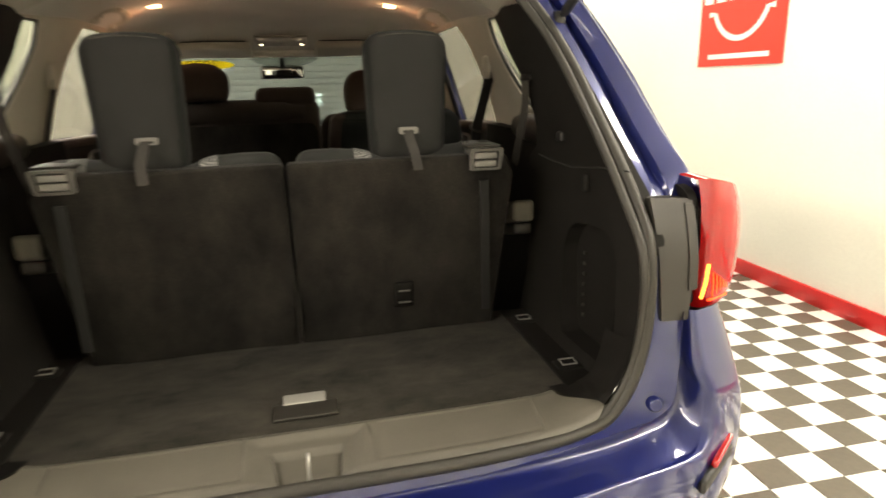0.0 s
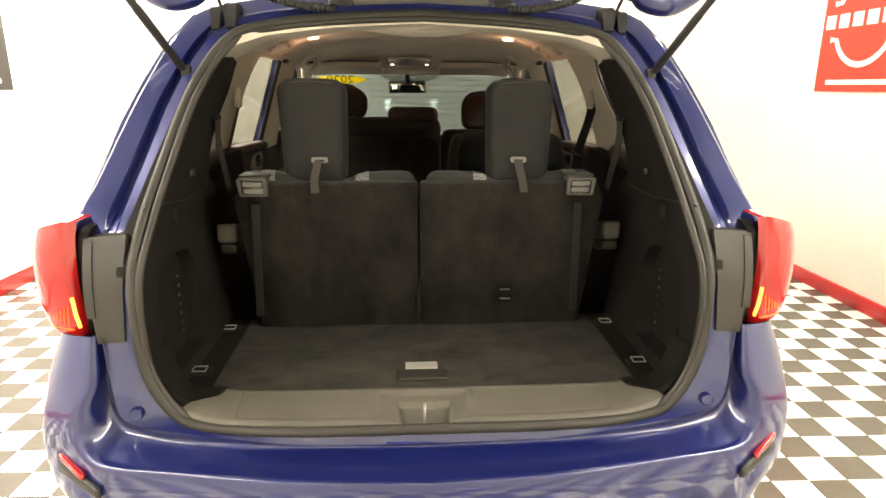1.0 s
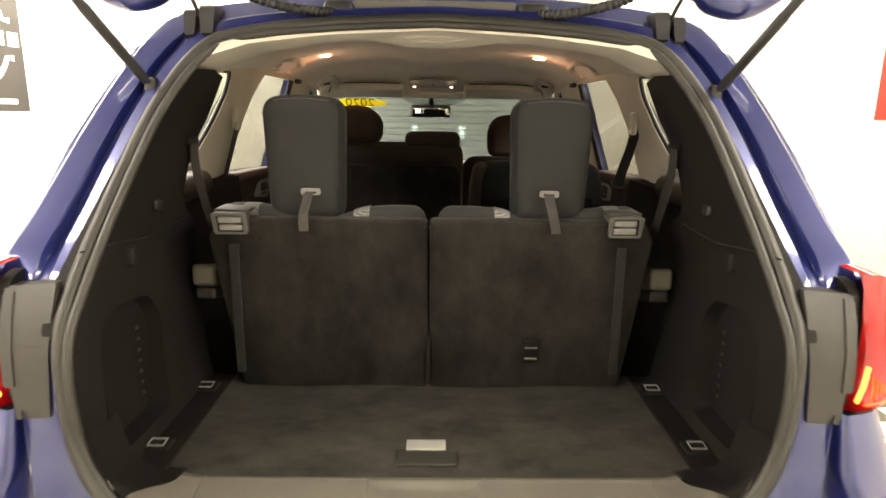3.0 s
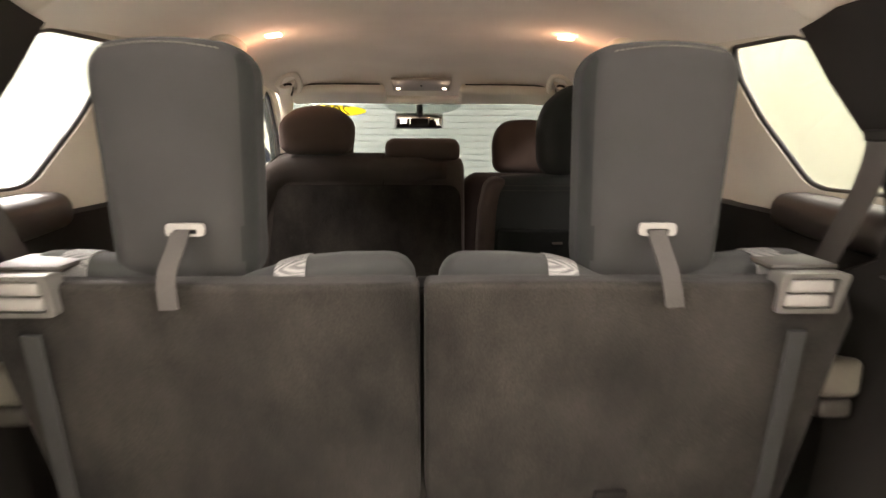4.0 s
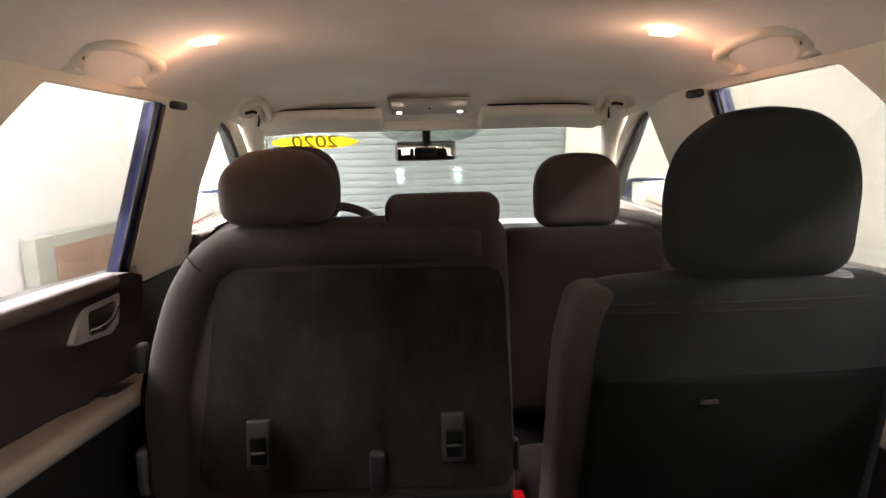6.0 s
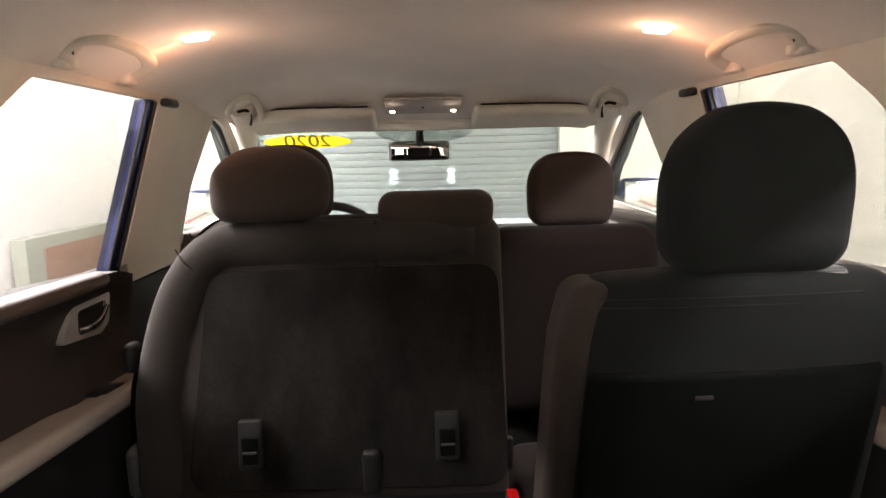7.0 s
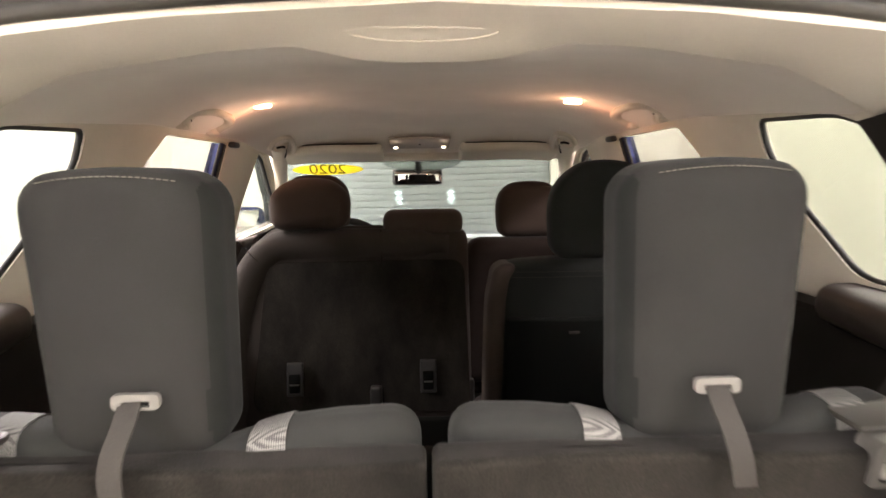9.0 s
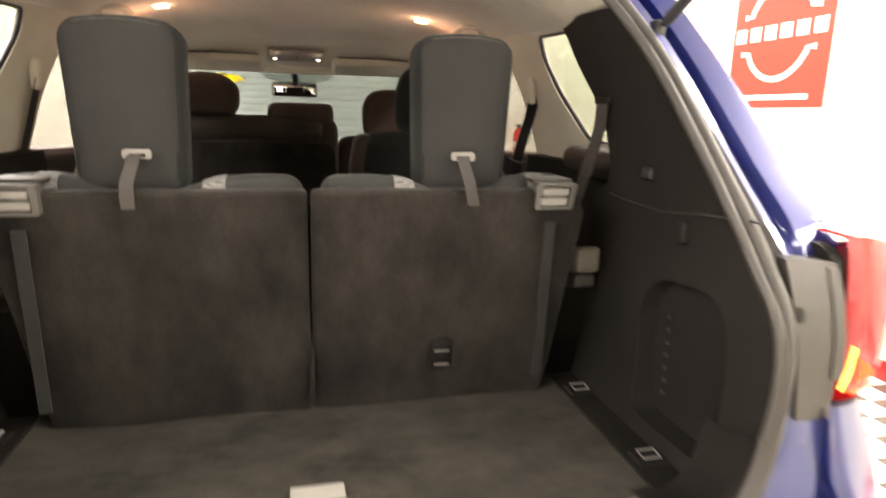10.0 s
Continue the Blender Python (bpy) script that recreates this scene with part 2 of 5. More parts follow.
def axis_steps(h, r, k, n):
    out = [-h + r * (1 - math.cos(math.pi / 2 * i / k)) for i in range(k)]
    mid = [-(h - r) + 2 * (h - r) * i / n for i in range(n + 1)]
    return out + mid + [-v for v in reversed(out)]


def cushion(hx, hy, hz, r, warp=None, k=4, n=6, bm=None):
    """A rounded box with inner loops, so that warp can bend it."""
    bm = bm or bmesh.new()
    h = (hx, hy, hz)
    steps = [axis_steps(a, r, k, n) for a in h]
    seen = {}

    def vert(p):
        q = V([max(-(h[i] - r), min(h[i] - r, p[i])) for i in range(3)])
        d = V(p) - q
        if d.length > 1e-9:
            q = q + d.normalized() * r
        key = tuple(round(c, 5) for c in q)
        if key not in seen:
            seen[key] = bm.verts.new(warp(q) if warp else q)
        return seen[key]

    for a in range(3):
        u, w = (a + 1) % 3, (a + 2) % 3
        for side in (-1, 1):
            for i in range(len(steps[u]) - 1):
                for j in range(len(steps[w]) - 1):
                    quad = []
                    for di, dj in ((0, 0), (1, 0), (1, 1), (0, 1)):
                        p = [0, 0, 0]
                        p[a], p[u], p[w] = side * h[a], steps[u][i + di], steps[w][j + dj]
                        quad.append(vert(p))
                    quad = list(dict.fromkeys(quad))
                    if len(quad) > 2:
                        try:
                            bm.faces.new(quad)
                        except ValueError:
                            pass
    return bm


def spline(points, per=6, closed=False):
    P = [V(p) for p in points]
    n = len(P)
    out = []
    for i in range(n if closed else n - 1):
        a, b, c, d = (P[(i + o) % n] if closed else P[max(0, min(n - 1, i + o))] for o in (-1, 0, 1, 2))
        for s in range(per):
            t = s / per
            out.append(0.5 * ((2 * b) + (c - a) * t + (2 * a - 5 * b + 4 * c - d) * t * t + (3 * b - a - 3 * c + d) * t ** 3))
    if not closed:
        out.append(P[-1])
    return out


def loft(bm, rows, closed=False, caps=False):
    grid = [[bm.verts.new(p) for p in row] for row in rows]
    for a, b in zip(grid, grid[1:]):
        n = len(a)
        for i in range(n if closed else n - 1):
            quad = [a[i], a[(i + 1) % n], b[(i + 1) % n], b[i]]
            if len({tuple(round(c, 6) for c in v.co) for v in quad}) > 2:
                bm.faces.new(quad)
    if caps:
        bm.faces.new(grid[0])
        bm.faces.new(list(reversed(grid[-1])))
    return bm


def tube(bm, path, radius, sides=10, closed=False, ribs=0.0):
    P = [V(p) for p in path]
    rows, up = [], None
    n = len(P)
    for i, p in enumerate(P):
        d = (P[(i + 1) % n] - P[i - 1]) if closed else (P[min(n - 1, i + 1)] - P[max(0, i - 1)])
        d.normalize()
        if up is None:
            up = d.orthogonal().normalized()
        up = (up - d * up.dot(d)).normalized()
        side = d.cross(up)
        r = radius[i] if isinstance(radius, list) else radius
        if ribs and i % 2:
            r *= 1 - ribs
        rows.append([p + r * (math.cos(2 * math.pi * j / sides) * up + math.sin(2 * math.pi * j / sides) * side) for j in range(sides)])
    if closed:
        rows.append(rows[0])
    loft(bm, rows, closed=True, caps=not closed)
    if closed:
        bmesh.ops.remove_doubles(bm, verts=bm.verts, dist=1e-6)
    return bm


def ribbon(path, width, across, thick=0.002):
    """A strap along a path; across: the way of its width."""
    bm = bmesh.new()
    a = V(across).normalized()
    P = [V(p) for p in path]
    rows = []
    for i, p in enumerate(P):
        d = (P[min(len(P) - 1, i + 1)] - P[max(0, i - 1)]).normalized()
        nrm = d.cross(a).normalized()
        rows.append([p - a * width / 2, p + a * width / 2, p + a * width / 2 + nrm * thick, p - a * width / 2 + nrm * thick])
    return loft(bm, rows, closed=True, caps=True)


def inside(p, poly):
    c = False
    for (x0, y0), (x1, y1) in zip(poly, poly[1:] + poly[:1]):
        if (y0 > p[1]) != (y1 > p[1]) and p[0] < (x1 - x0) * (p[1] - y0) / (y1 - y0) + x0:
            c = not c
    return c


def dense(poly, step):
    out = []
    for (x0, y0), (x1, y1) in zip(poly, poly[1:] + poly[:1]):
        n = max(1, int(math.hypot(x1 - x0, y1 - y0) / step))
        out += [(x0 + (x1 - x0) * i / n, y0 + (y1 - y0) * i / n) for i in range(n)]
    return out


def rounded(poly, r, n=4):
    out = []
    for i, b in enumerate(poly):
        a, c = poly[i - 1], poly[(i + 1) % len(poly)]
        b2, a2, c2 = V((*b, 0)), V((*a, 0)), V((*c, 0))
        ra, rc = min(r, (a2 - b2).length * 0.45), min(r, (c2 - b2).length * 0.45)
        p, q = b2 + (a2 - b2).normalized() * ra, b2 + (c2 - b2).normalized() * rc
        for k in range(n + 1):
            t = k / n
            s = p * (1 - t) ** 2 + b2 * 2 * t * (1 - t) + q * t * t
            out.append((s.x, s.y))
    return out


def sheet(outline, holes, place, thick, step=0.08, bm=None):
    """A curved board from a flat outline with holes: place(u, v, depth) gives the point."""
    bm = bm or bmesh.new()
    loops = [dense(list(outline), step)] + [dense(list(h), step) for h in holes]
    pts, edges = [], []
    for lp in loops:
        s = len(pts)
        pts += lp
        edges += [(s + i, s + (i + 1) % len(lp)) for i in range(len(lp))]
    us, vs = [p[0] for p in loops[0]], [p[1] for p in loops[0]]
    arr = np.array(pts)
    u = min(us) + step / 2
    while u < max(us):
        v = min(vs) + step / 2
        while v < max(vs):
            if inside((u, v), loops[0]) and not any(inside((u, v), h) for h in loops[1:]) and np.hypot(*(arr - (u, v)).T).min() > step * 0.45:
                pts.append((u, v))
            v += step
        u += step
    co, _, tris, *_ = geometry.delaunay_2d_cdt([V(p) for p in pts], edges, [], 0, 1e-6)
    keep = []
    for t in tris:
        c = sum((co[i] for i in t), V((0, 0))) / len(t)
        if inside(c, loops[0]) and not any(inside(c, h) for h in loops[1:]):
            keep.append(tuple(t))
    front = [bm.verts.new(place(p.x, p.y, 0)) for p in co]
    back = [bm.verts.new(place(p.x, p.y, thick)) for p in co]
    count = {}
    for t in keep:
        bm.faces.new([front[i] for i in t])
        bm.faces.new([back[i] for i in reversed(t)])
        for i in range(len(t)):
            e = (t[i], t[(i + 1) % len(t)])
            count.setdefault(tuple(sorted(e)), []).append(e)
    for es in count.values():
        if len(es) == 1:
            i, j = es[0]
            bm.faces.new([front[j], front[i], back[i], back[j]])
    bmesh.ops.delete(bm, geom=[v for v in bm.verts if not v.link_faces], context="VERTS")
    return bm


def lerp_table(table, z):
    for (a, va), (b, vb) in zip(table, table[1:]):
        if z <= b:
            t = max(0.0, min(1.0, (z - a) / (b - a)))
            return va + (vb - va) * t
    return table[-1][1]


# ---------------------------------------------------------------- the hall
def hall(bm):
    bmesh.ops.transform(bm, matrix=HALL, verts=bm.verts)
    return bm


T = 0.156
COL0 = -1.5702
base = hall(bx((-ROOM_X - 0.2, ROOM_BACK - 0.2, -0.12), (ROOM_X + 0.2, ROOM_FRONT + 0.2, -0.012)))
floor = structure("floor", base, GROUT, "checkered floor of glossy white and taupe tiles", "floor")
structure("wall_east", hall(bx((ROOM_X, ROOM_BACK, -0.012), (ROOM_X + 0.15, ROOM_FRONT, ROOM_H))), WALL, "smooth cream-white painted wall", "wall")
structure("wall_south", hall(bx((-ROOM_X, ROOM_BACK - 0.15, -0.012), (ROOM_X, ROOM_BACK, ROOM_H))), WALL, "plain cream painted wall closing the hall", "wall")
structure("ceiling", hall(bx((-ROOM_X - 0.15, ROOM_BACK - 0.15, ROOM_H), (ROOM_X + 0.15, ROOM_FRONT + 0.15, ROOM_H + 0.15))), CEIL, "plain grey painted ceiling", "ceiling")
wall_w = structure("wall_west", hall(bx((-ROOM_X - 0.15, ROOM_BACK, -0.012), (-ROOM_X, ROOM_FRONT, ROOM_H))), WALL_L, "white wall lined with wide horizontal boards", "wall")
# the front wall with the shutter's opening
DOOR_L, DOOR_R, DOOR_H = -1.75, 1.30, 2.5
bm = hall(bx((-ROOM_X, ROOM_FRONT, -0.012), (DOOR_L, ROOM_FRONT + 0.15, ROOM_H)))
bm2 = bx((DOOR_R, ROOM_FRONT, -0.012), (ROOM_X, ROOM_FRONT + 0.15, ROOM_H))
box(bm2, (DOOR_L, ROOM_FRONT, DOOR_H), (DOOR_R, ROOM_FRONT + 0.15, ROOM_H))
structure("wall_north", hall(bm2), WALL, "cream painted wall round a grey shutter door", "wall")
structure("wall_north_side", bm, WALL, "cream painted wall beside the shutter door", "wall")
shutter = structure("shutter_door", hall(bx((DOOR_L + 0.002, ROOM_FRONT + 0.09, -0.01), (DOOR_R - 0.002, ROOM_FRONT + 0.12, DOOR_H - 0.002))), SHUTTER, "closed pale grey ribbed sectional garage door", "garage door")
slat_mesh = finish("slat", hall(cushion((DOOR_R - DOOR_L) / 2 - 0.004, 0.006, 0.0345, 0.005, lambda p: p + V(((DOOR_L + DOOR_R) / 2, ROOM_FRONT + 0.082, 0)), 2, 1)), SHUTTER)
for i in range(34):
    ob = new("slat", slat_mesh)
    ob.parent = shutter
    ob.location = (0, 0, 0.04 + 0.072 * i)
for sx in (-1, 1):
    bm = hall(bx((sx * ROOM_X - 0.022 * (sx > 0), ROOM_BACK, -0.01), (sx * ROOM_X + 0.022 * (sx < 0), ROOM_FRONT, 0.108), 0.004))
    structure("baseboard_" + ("east" if sx > 0 else "west"), bm, RED, "glossy red painted base board along the wall", "baseboard")
# the wide boards of the west wall
for i in range(14):
    z0 = 0.112 + 0.21 * i
    bm = hall(bx((-ROOM_X - 0.002, ROOM_BACK + 0.002, z0), (-ROOM_X + 0.006, ROOM_FRONT - 0.002, min(z0 + 0.2092, ROOM_H - 0.002)), 0.0008, 1))
    part("wall_board", bm, WALL_L, wall_w)
for tx, ty, watts in TUBES:
    lamp = thing("ceiling_light", "long white ceiling light fixture, switched on", "ceiling light", "ceiling lights", HALL @ V((tx, ty, ROOM_H)))
    part("housing", hall(bx((tx - 0.28, ty - 1.2, ROOM_H - 0.06), (tx + 0.28, ty + 1.2, ROOM_H - 0.001), 0.008)), CEIL, lamp)
    part("diffuser", hall(bx((tx - 0.26, ty - 1.17, ROOM_H - 0.08), (tx + 0.26, ty + 1.17, ROOM_H - 0.061), 0.006)), TUBE, lamp)


def wall_sign(sx, y0, y1, z0, z1, ground, label):
    """A flat printed sign on a side wall: two arcs, a row of blocks and a line of small bars."""
    x = sx * ROOM_X
    sign = thing("wall_sign", label, "sign", "", HALL @ V((x, (y0 + y1) / 2, z0)))
    cy, w, h = (y0 + y1) / 2, y1 - y0, z1 - z0
    cz = z0 + h * 0.515

    def on(u, v, lift):
        return HALL @ V((x - sx * (0.002 + lift), cy - sx * u, cz + v))

    bm = bmesh.new()
    lo, hi = -w / 2, w / 2
    rows = [[on(u, v, l) for u, v in ((lo, z0 - cz), (hi, z0 - cz), (hi, z1 - cz), (lo, z1 - cz))] for l in (0, 0.006)]
    loft(bm, rows, closed=True, caps=True)
    part("panel", bm, ground, sign)
    r = w * 0.335
    for up in (1, -1):
        ring = []
        a0 = radians(24)
        for i in range(25):
            a = a0 + (math.pi - 2 * a0) * i / 24
            ring.append((r * math.cos(a), up * r * 1.02 * math.sin(a)))
        ring = [(ring[0][0] + w * 0.075, ring[0][1])] + ring + [(ring[-1][0] - w * 0.075, ring[-1][1])]
        bm = bmesh.new()
        rows = []
        for i, (u, v) in enumerate(ring):
            if i in (0, len(ring) - 1):
                nu, nv = 0, up
            else:
                n = math.hypot(u, v)
                nu, nv = u / n, v / n
            t = w * 0.022
            rows.append([on(u - nu * t, v - nv * t, 0.0065), on(u + nu * t, v + nv * t, 0.0065), on(u + nu * t, v + nv * t, 0.0085), on(u - nu * t, v - nv * t, 0.0085)])
        loft(bm, rows, closed=True, caps=True)
        part("printed_arc", bm, SIGN_WHITE, sign, "white printed arc")
    for i in range(6):
        u0 = -w * 0.46 + i * w * 0.160
        bm = bmesh.new()
        loft(bm, [[on(u, v, l) for u, v in ((u0, -h * 0.05), (u0 + w * 0.115, -h * 0.05), (u0 + w * 0.115, h * 0.05), (u0, h * 0.05))] for l in (0.0065, 0.0085)], closed=True, caps=True)
        part("printed_block", bm, SIGN_WHITE, sign, "white printed block")
    bm = bmesh.new()
    loft(bm, [[on(u, v + z0 + 0.07 * h - cz, l) for u, v in ((-w * 0.36, -h * 0.018), (w * 0.36, -h * 0.018), (w * 0.36, h * 0.018), (-w * 0.36, h * 0.018))] for l in (0.0065, 0.0085)], closed=True, caps=True)
    part("printed_bar", bm, SIGN_WHITE, sign, "white printed bar")


wall_sign(1, 1.86, 2.77, 1.49, 2.46, SIGN_RED, "square red printed sign with white emblem on the wall")
wall_sign(-1, 1.975, 2.90, 1.47, 2.44, SIGN_BLACK, "square charcoal printed sign with white emblem on the wall")
cab = thing("low_cabinet", "low sage-grey cabinet with a brown board, against the wall", "cabinet", "", HALL @ V((-2.9, 4.6, 0)))
part("body", hall(bx((-ROOM_X + 0.03, 4.1, 0.0), (-2.965, 5.88, 0.95), 0.006)), SAGE, cab)
part("board", hall(bx((-2.962, 4.3, 0.30), (-2.950, 5.55, 0.86), 0.004)), BROWN, cab, "brown wooden board")

STAND = HALL.inverted() @ V((2.62, 6.6, 0))
ex, ey = STAND.x, ROOM_FRONT - 0.075
ext = thing("fire_extinguisher", "red fire extinguisher with a pale label, hung on the wall", "fire extinguisher", "", HALL @ V((ex, ey, 0.92)))
bottle = [(0.0, 0.0), (0.045, 0.003), (0.056, 0.014), (0.057, 0.10), (0.057, 0.25), (0.050, 0.285), (0.026, 0.308), (0.020, 0.325), (0.0, 0.327)]
ring_of = [(math.cos(2 * math.pi * i / 24), math.sin(2 * math.pi * i / 24)) for i in range(24)]
part("bottle", hall(loft(bmesh.new(), [[V((ex + max(r, 0.0005) * c, ey + max(r, 0.0005) * q, 0.92 + z)) for c, q in ring_of] for r, z in bottle], closed=True, caps=True)), SIGN_RED, ext)
part("label_band", hall(loft(bmesh.new(), [[V((ex + 0.0585 * c, ey + 0.0585 * q, 0.92 + z)) for c, q in ring_of] for z in (0.10, 0.17)], closed=True)), SIGN_WHITE, ext, "pale paper label")
part("valve", hall(bx((ex - 0.016, ey - 0.016, 1.247), (ex + 0.016, ey + 0.016, 1.275), 0.004)), BLACK, ext)
part("lever", hall(bx((ex - 0.060, ey - 0.010, 1.276), (ex + 0.030, ey + 0.010, 1.288), 0.004)), BLACK, ext)
part("hose", hall(tube(bmesh.new(), spline([(ex + 0.016, ey, 1.262), (ex + 0.060, ey - 0.01, 1.25), (ex + 0.075, ey - 0.01, 1.17), (ex + 0.070, ey - 0.01, 1.06)], 5), 0.008, 8)), BLACK, ext, "black rubber hose")
part("wall_hook", hall(bx((ex - 0.012, ey + 0.045, 1.20), (ex + 0.012, ROOM_FRONT - 0.001, 1.235), 0.003)), STEEL, ext)

# ---------------------------------------------------------------- the car
car = thing("car", "blue three-row family car with its rear liftgate open", "car", "", (0, 2.3, 0))


def ring_y(z):
    return max(0.0, (z - 1.12) * 0.78)


OUT = [(0.25, 0.88), (0.45, 0.95), (0.8, 0.965), (1.0, 0.955), (1.12, 0.925), (1.2, 0.845), (1.3, 0.80), (1.42, 0.765), (1.53, 0.72), (1.61, 0.685), (1.67, 0.645), (1.72, 0.60)]


def skin_x(y, z):
    w = lerp_table(OUT, z)
    if y < 0.7:
        w -= (0.045 if z > 1.2 or z < 0.7 else 0.085) * ((0.7 - y) / 0.6) ** 2
    w += 0.04 * max(0.0, min(1.0, (y - 0.5) / 0.5)) * max(0.0, min(1.0, (z - 1.15) / 0.1))
    if y > 3.8:
        w -= 0.14 * ((y - 3.8) / 0.95) ** 2
    return w


def inner_x(z):
    return 0.79 - 0.31 * (z - 1.22) if z > 1.22 else 0.79


QUARTER = rounded([(1.128, 1.624), (0.90, 1.614), (0.80, 1.58), (0.715, 1.43), (0.66, 1.328), (0.90, 1.324), (0.945, 1.335), (1.068, 1.46), (1.128, 1.555)], 0.022)
REAR_W = rounded([(1.996, 1.637), (1.502, 1.637), (1.415, 1.56), (1.365, 1.47), (1.345, 1.40), (1.345, 1.262), (1.985, 1.236)], 0.02)
REAR_G = rounded([(1.962, 1.637), (1.502, 1.637), (1.415, 1.56), (1.365, 1.47), (1.345, 1.40), (1.345, 1.262), (1.945, 1.236)], 0.02)
FRONT_W = rounded([(2.41, 1.622), (2.52, 1.602), (2.70, 1.52), (2.92, 1.42), (3.12, 1.285), (2.365, 1.262), (2.345, 1.42)], 0.025)


def swell(hole, f, ahead=0.0):
    cy, cz = sum(p[0] for p in hole) / len(hole), sum(p[1] for p in hole) / len(hole)
    return [(y + (y - cy) * f + ahead, z + (z - cz) * f) for y, z in hole]


def arch(cy, r, n=12):
    return [(cy + r * math.cos(math.pi * i / n), 0.36 + r * math.sin(math.pi * i / n)) for i in range(n + 1)]


for sx in (-1, 1):
    def outer(y, z, d, sx=sx):
        return V((sx * (skin_x(y, z) - d), y, z))

    def inner(y, z, d, sx=sx):
        return V((sx * (inner_x(z) + d), y, z))

    low = [(0.30, 0.30)] + [(0.62, 0.30)] + arch(0.98, 0.37)[::-1] + [(1.7, 0.30), (3.2, 0.28)] + arch(3.86, 0.37)[::-1] + [(4.3, 0.30), (4.68, 0.34), (4.74, 0.62), (4.66, 0.92), (4.2, 1.05), (3.55, 1.13), (3.22, 1.235)]
    top = [(2.72, 1.56), (2.40, 1.665), (1.7, 1.70), (0.53, 1.70), (0.46, 1.63), (0.30, 1.425), (0.16, 1.245), (0.13, 1.205), (0.16, 0.97), (0.30, 0.9)]
    rear_hole = [(y + 0.02 + max(0.0, (y - 1.5) / 0.35) * 2.2 * (skin_x(y, z) - inner_x(z)), z + (z - 1.45) * 0.05) for y, z in REAR_G]
    grow = [swell(QUARTER, 0.34, 0.06), rear_hole, swell(FRONT_W, 0.06, 0.02)]
    part("side_body", sheet(low + top, grow, outer, 0.012, 0.09), PAINT, car, "glossy dark blue side body panel")
    # inner linings
    part("side_lining", sheet([(0.62, 1.29), (1.10, 1.262), (2.01, 1.24), (2.02, 1.188), (2.36, 1.188), (2.37, 1.238), (3.20, 1.24), (2.76, 1.535), (2.46, 1.668), (1.5, 1.675), (0.6, 1.665)], [QUARTER, REAR_W, FRONT_W], inner, 0.02, 0.07), BEIGE, car, "pale beige moulded pillar lining")
    for hole, name in ((QUARTER, "quarter_window"), (REAR_G, "door_window"), (FRONT_W, "front_window")):
        bm = sheet(swell(hole, 0.35 if hole is QUARTER else 0.10), [], lambda y, z, d, sx=sx: V((sx * (inner_x(z) + 0.0225 + d), y, z)), 0.004, 0.1)
        win = part(name, bm, GLASS_D if name == "quarter_window" else GLASS_P if name == "door_window" else GLASS, car, "clear window pane")
        win.visible_shadow = False
        big = swell(hole, 0.335, 0.06) if hole is QUARTER else rear_hole if hole is REAR_G else swell(hole, 0.055, 0.02)
        near = swell(hole, 0.02)
        bm = bmesh.new()
        loft(bm, [[V((sx * (inner_x(z) + 0.012), y, z)) for y, z in near], [V((sx * (skin_x(y, z) - 0.004), y, z)) for y, z in big]], closed=True)
        part("window_frame", bm, BLACK, win, "black rubber window surround")
        if hole is QUARTER:
            part("window_seal", tube(bmesh.new(), [V((sx * (inner_x(z) + 0.010), y, z)) for y, z in swell(QUARTER, -0.008)], 0.0065, 8, closed=True), BLACK, win, "", 180)
    strip = [(1.952, 1.637), (1.984, 1.637), (1.972, 1.236), (1.938, 1.236)]
    part("door_frame", sheet(strip, [], lambda y, z, d, sx=sx: V((sx * (inner_x(z) + 0.010 + d), y, z)), 0.03, 0.06), PAINT, car, "blue painted door frame")
    part("frame_seal", tube(bmesh.new(), [V((sx * (inner_x(z) + 0.010), y, z)) for y, z in ((1.950, 1.634), (1.946, 1.5), (1.942, 1.38), (1.937, 1.238))], 0.004), BLACK, car)
    part("frame_seal", tube(bmesh.new(), [V((sx * (inner_x(z) + 0.006), y, z)) for y, z in ((1.988, 1.634), (1.984, 1.5), (1.980, 1.38), (1.975, 1.238))], 0.005), BLACK, car)
    part("pillar_foot", sheet([(1.99, 0.36), (2.42, 0.36), (2.42, 1.182), (1.99, 1.182)], [], lambda y, z, d, sx=sx: V((sx * (0.792 + d), y, z)), 0.06, 0.1), BLACK, car, "black lower pillar lining")
    # doors
    for y0, y1 in ((1.235, 2.02), (2.38, 3.16)):
        def door_face(y, z, d, sx=sx):
            return V((sx * (0.776 + 0.02 * (1.27 - z) - 0.026 * math.exp(-((z - 1.235) / 0.035) ** 2) + 0.012 * math.exp(-((z - 1.085) / 0.05) ** 2) + d), y, z))

        door = part("door_panel", sheet([(y0, 1.0), (y1, 0.96), (y1, 1.15), (y1 - 0.015, 1.19), (y1 - 0.05, 1.222), (y1 - 0.12, 1.242), (y1 - 0.35, 1.256), (y0 + 0.05, 1.268), (y0, 1.268)], [], door_face, 0.08, 0.03), DOOR, car, "dark brown-black door lining")
        # black below the armrest: the door's fall into shade is put into the colour
        part("lower_panel", sheet([(y0, 0.35), (y1, 0.35), (y1, 0.958), (y0, 0.998)], [], lambda y, z, d, sx=sx: V((sx * (0.782 + 0.02 * (1.27 - z) + d), y, z)), 0.07, 0.08), BLACK, door, "lower door panel, blackened for shade")
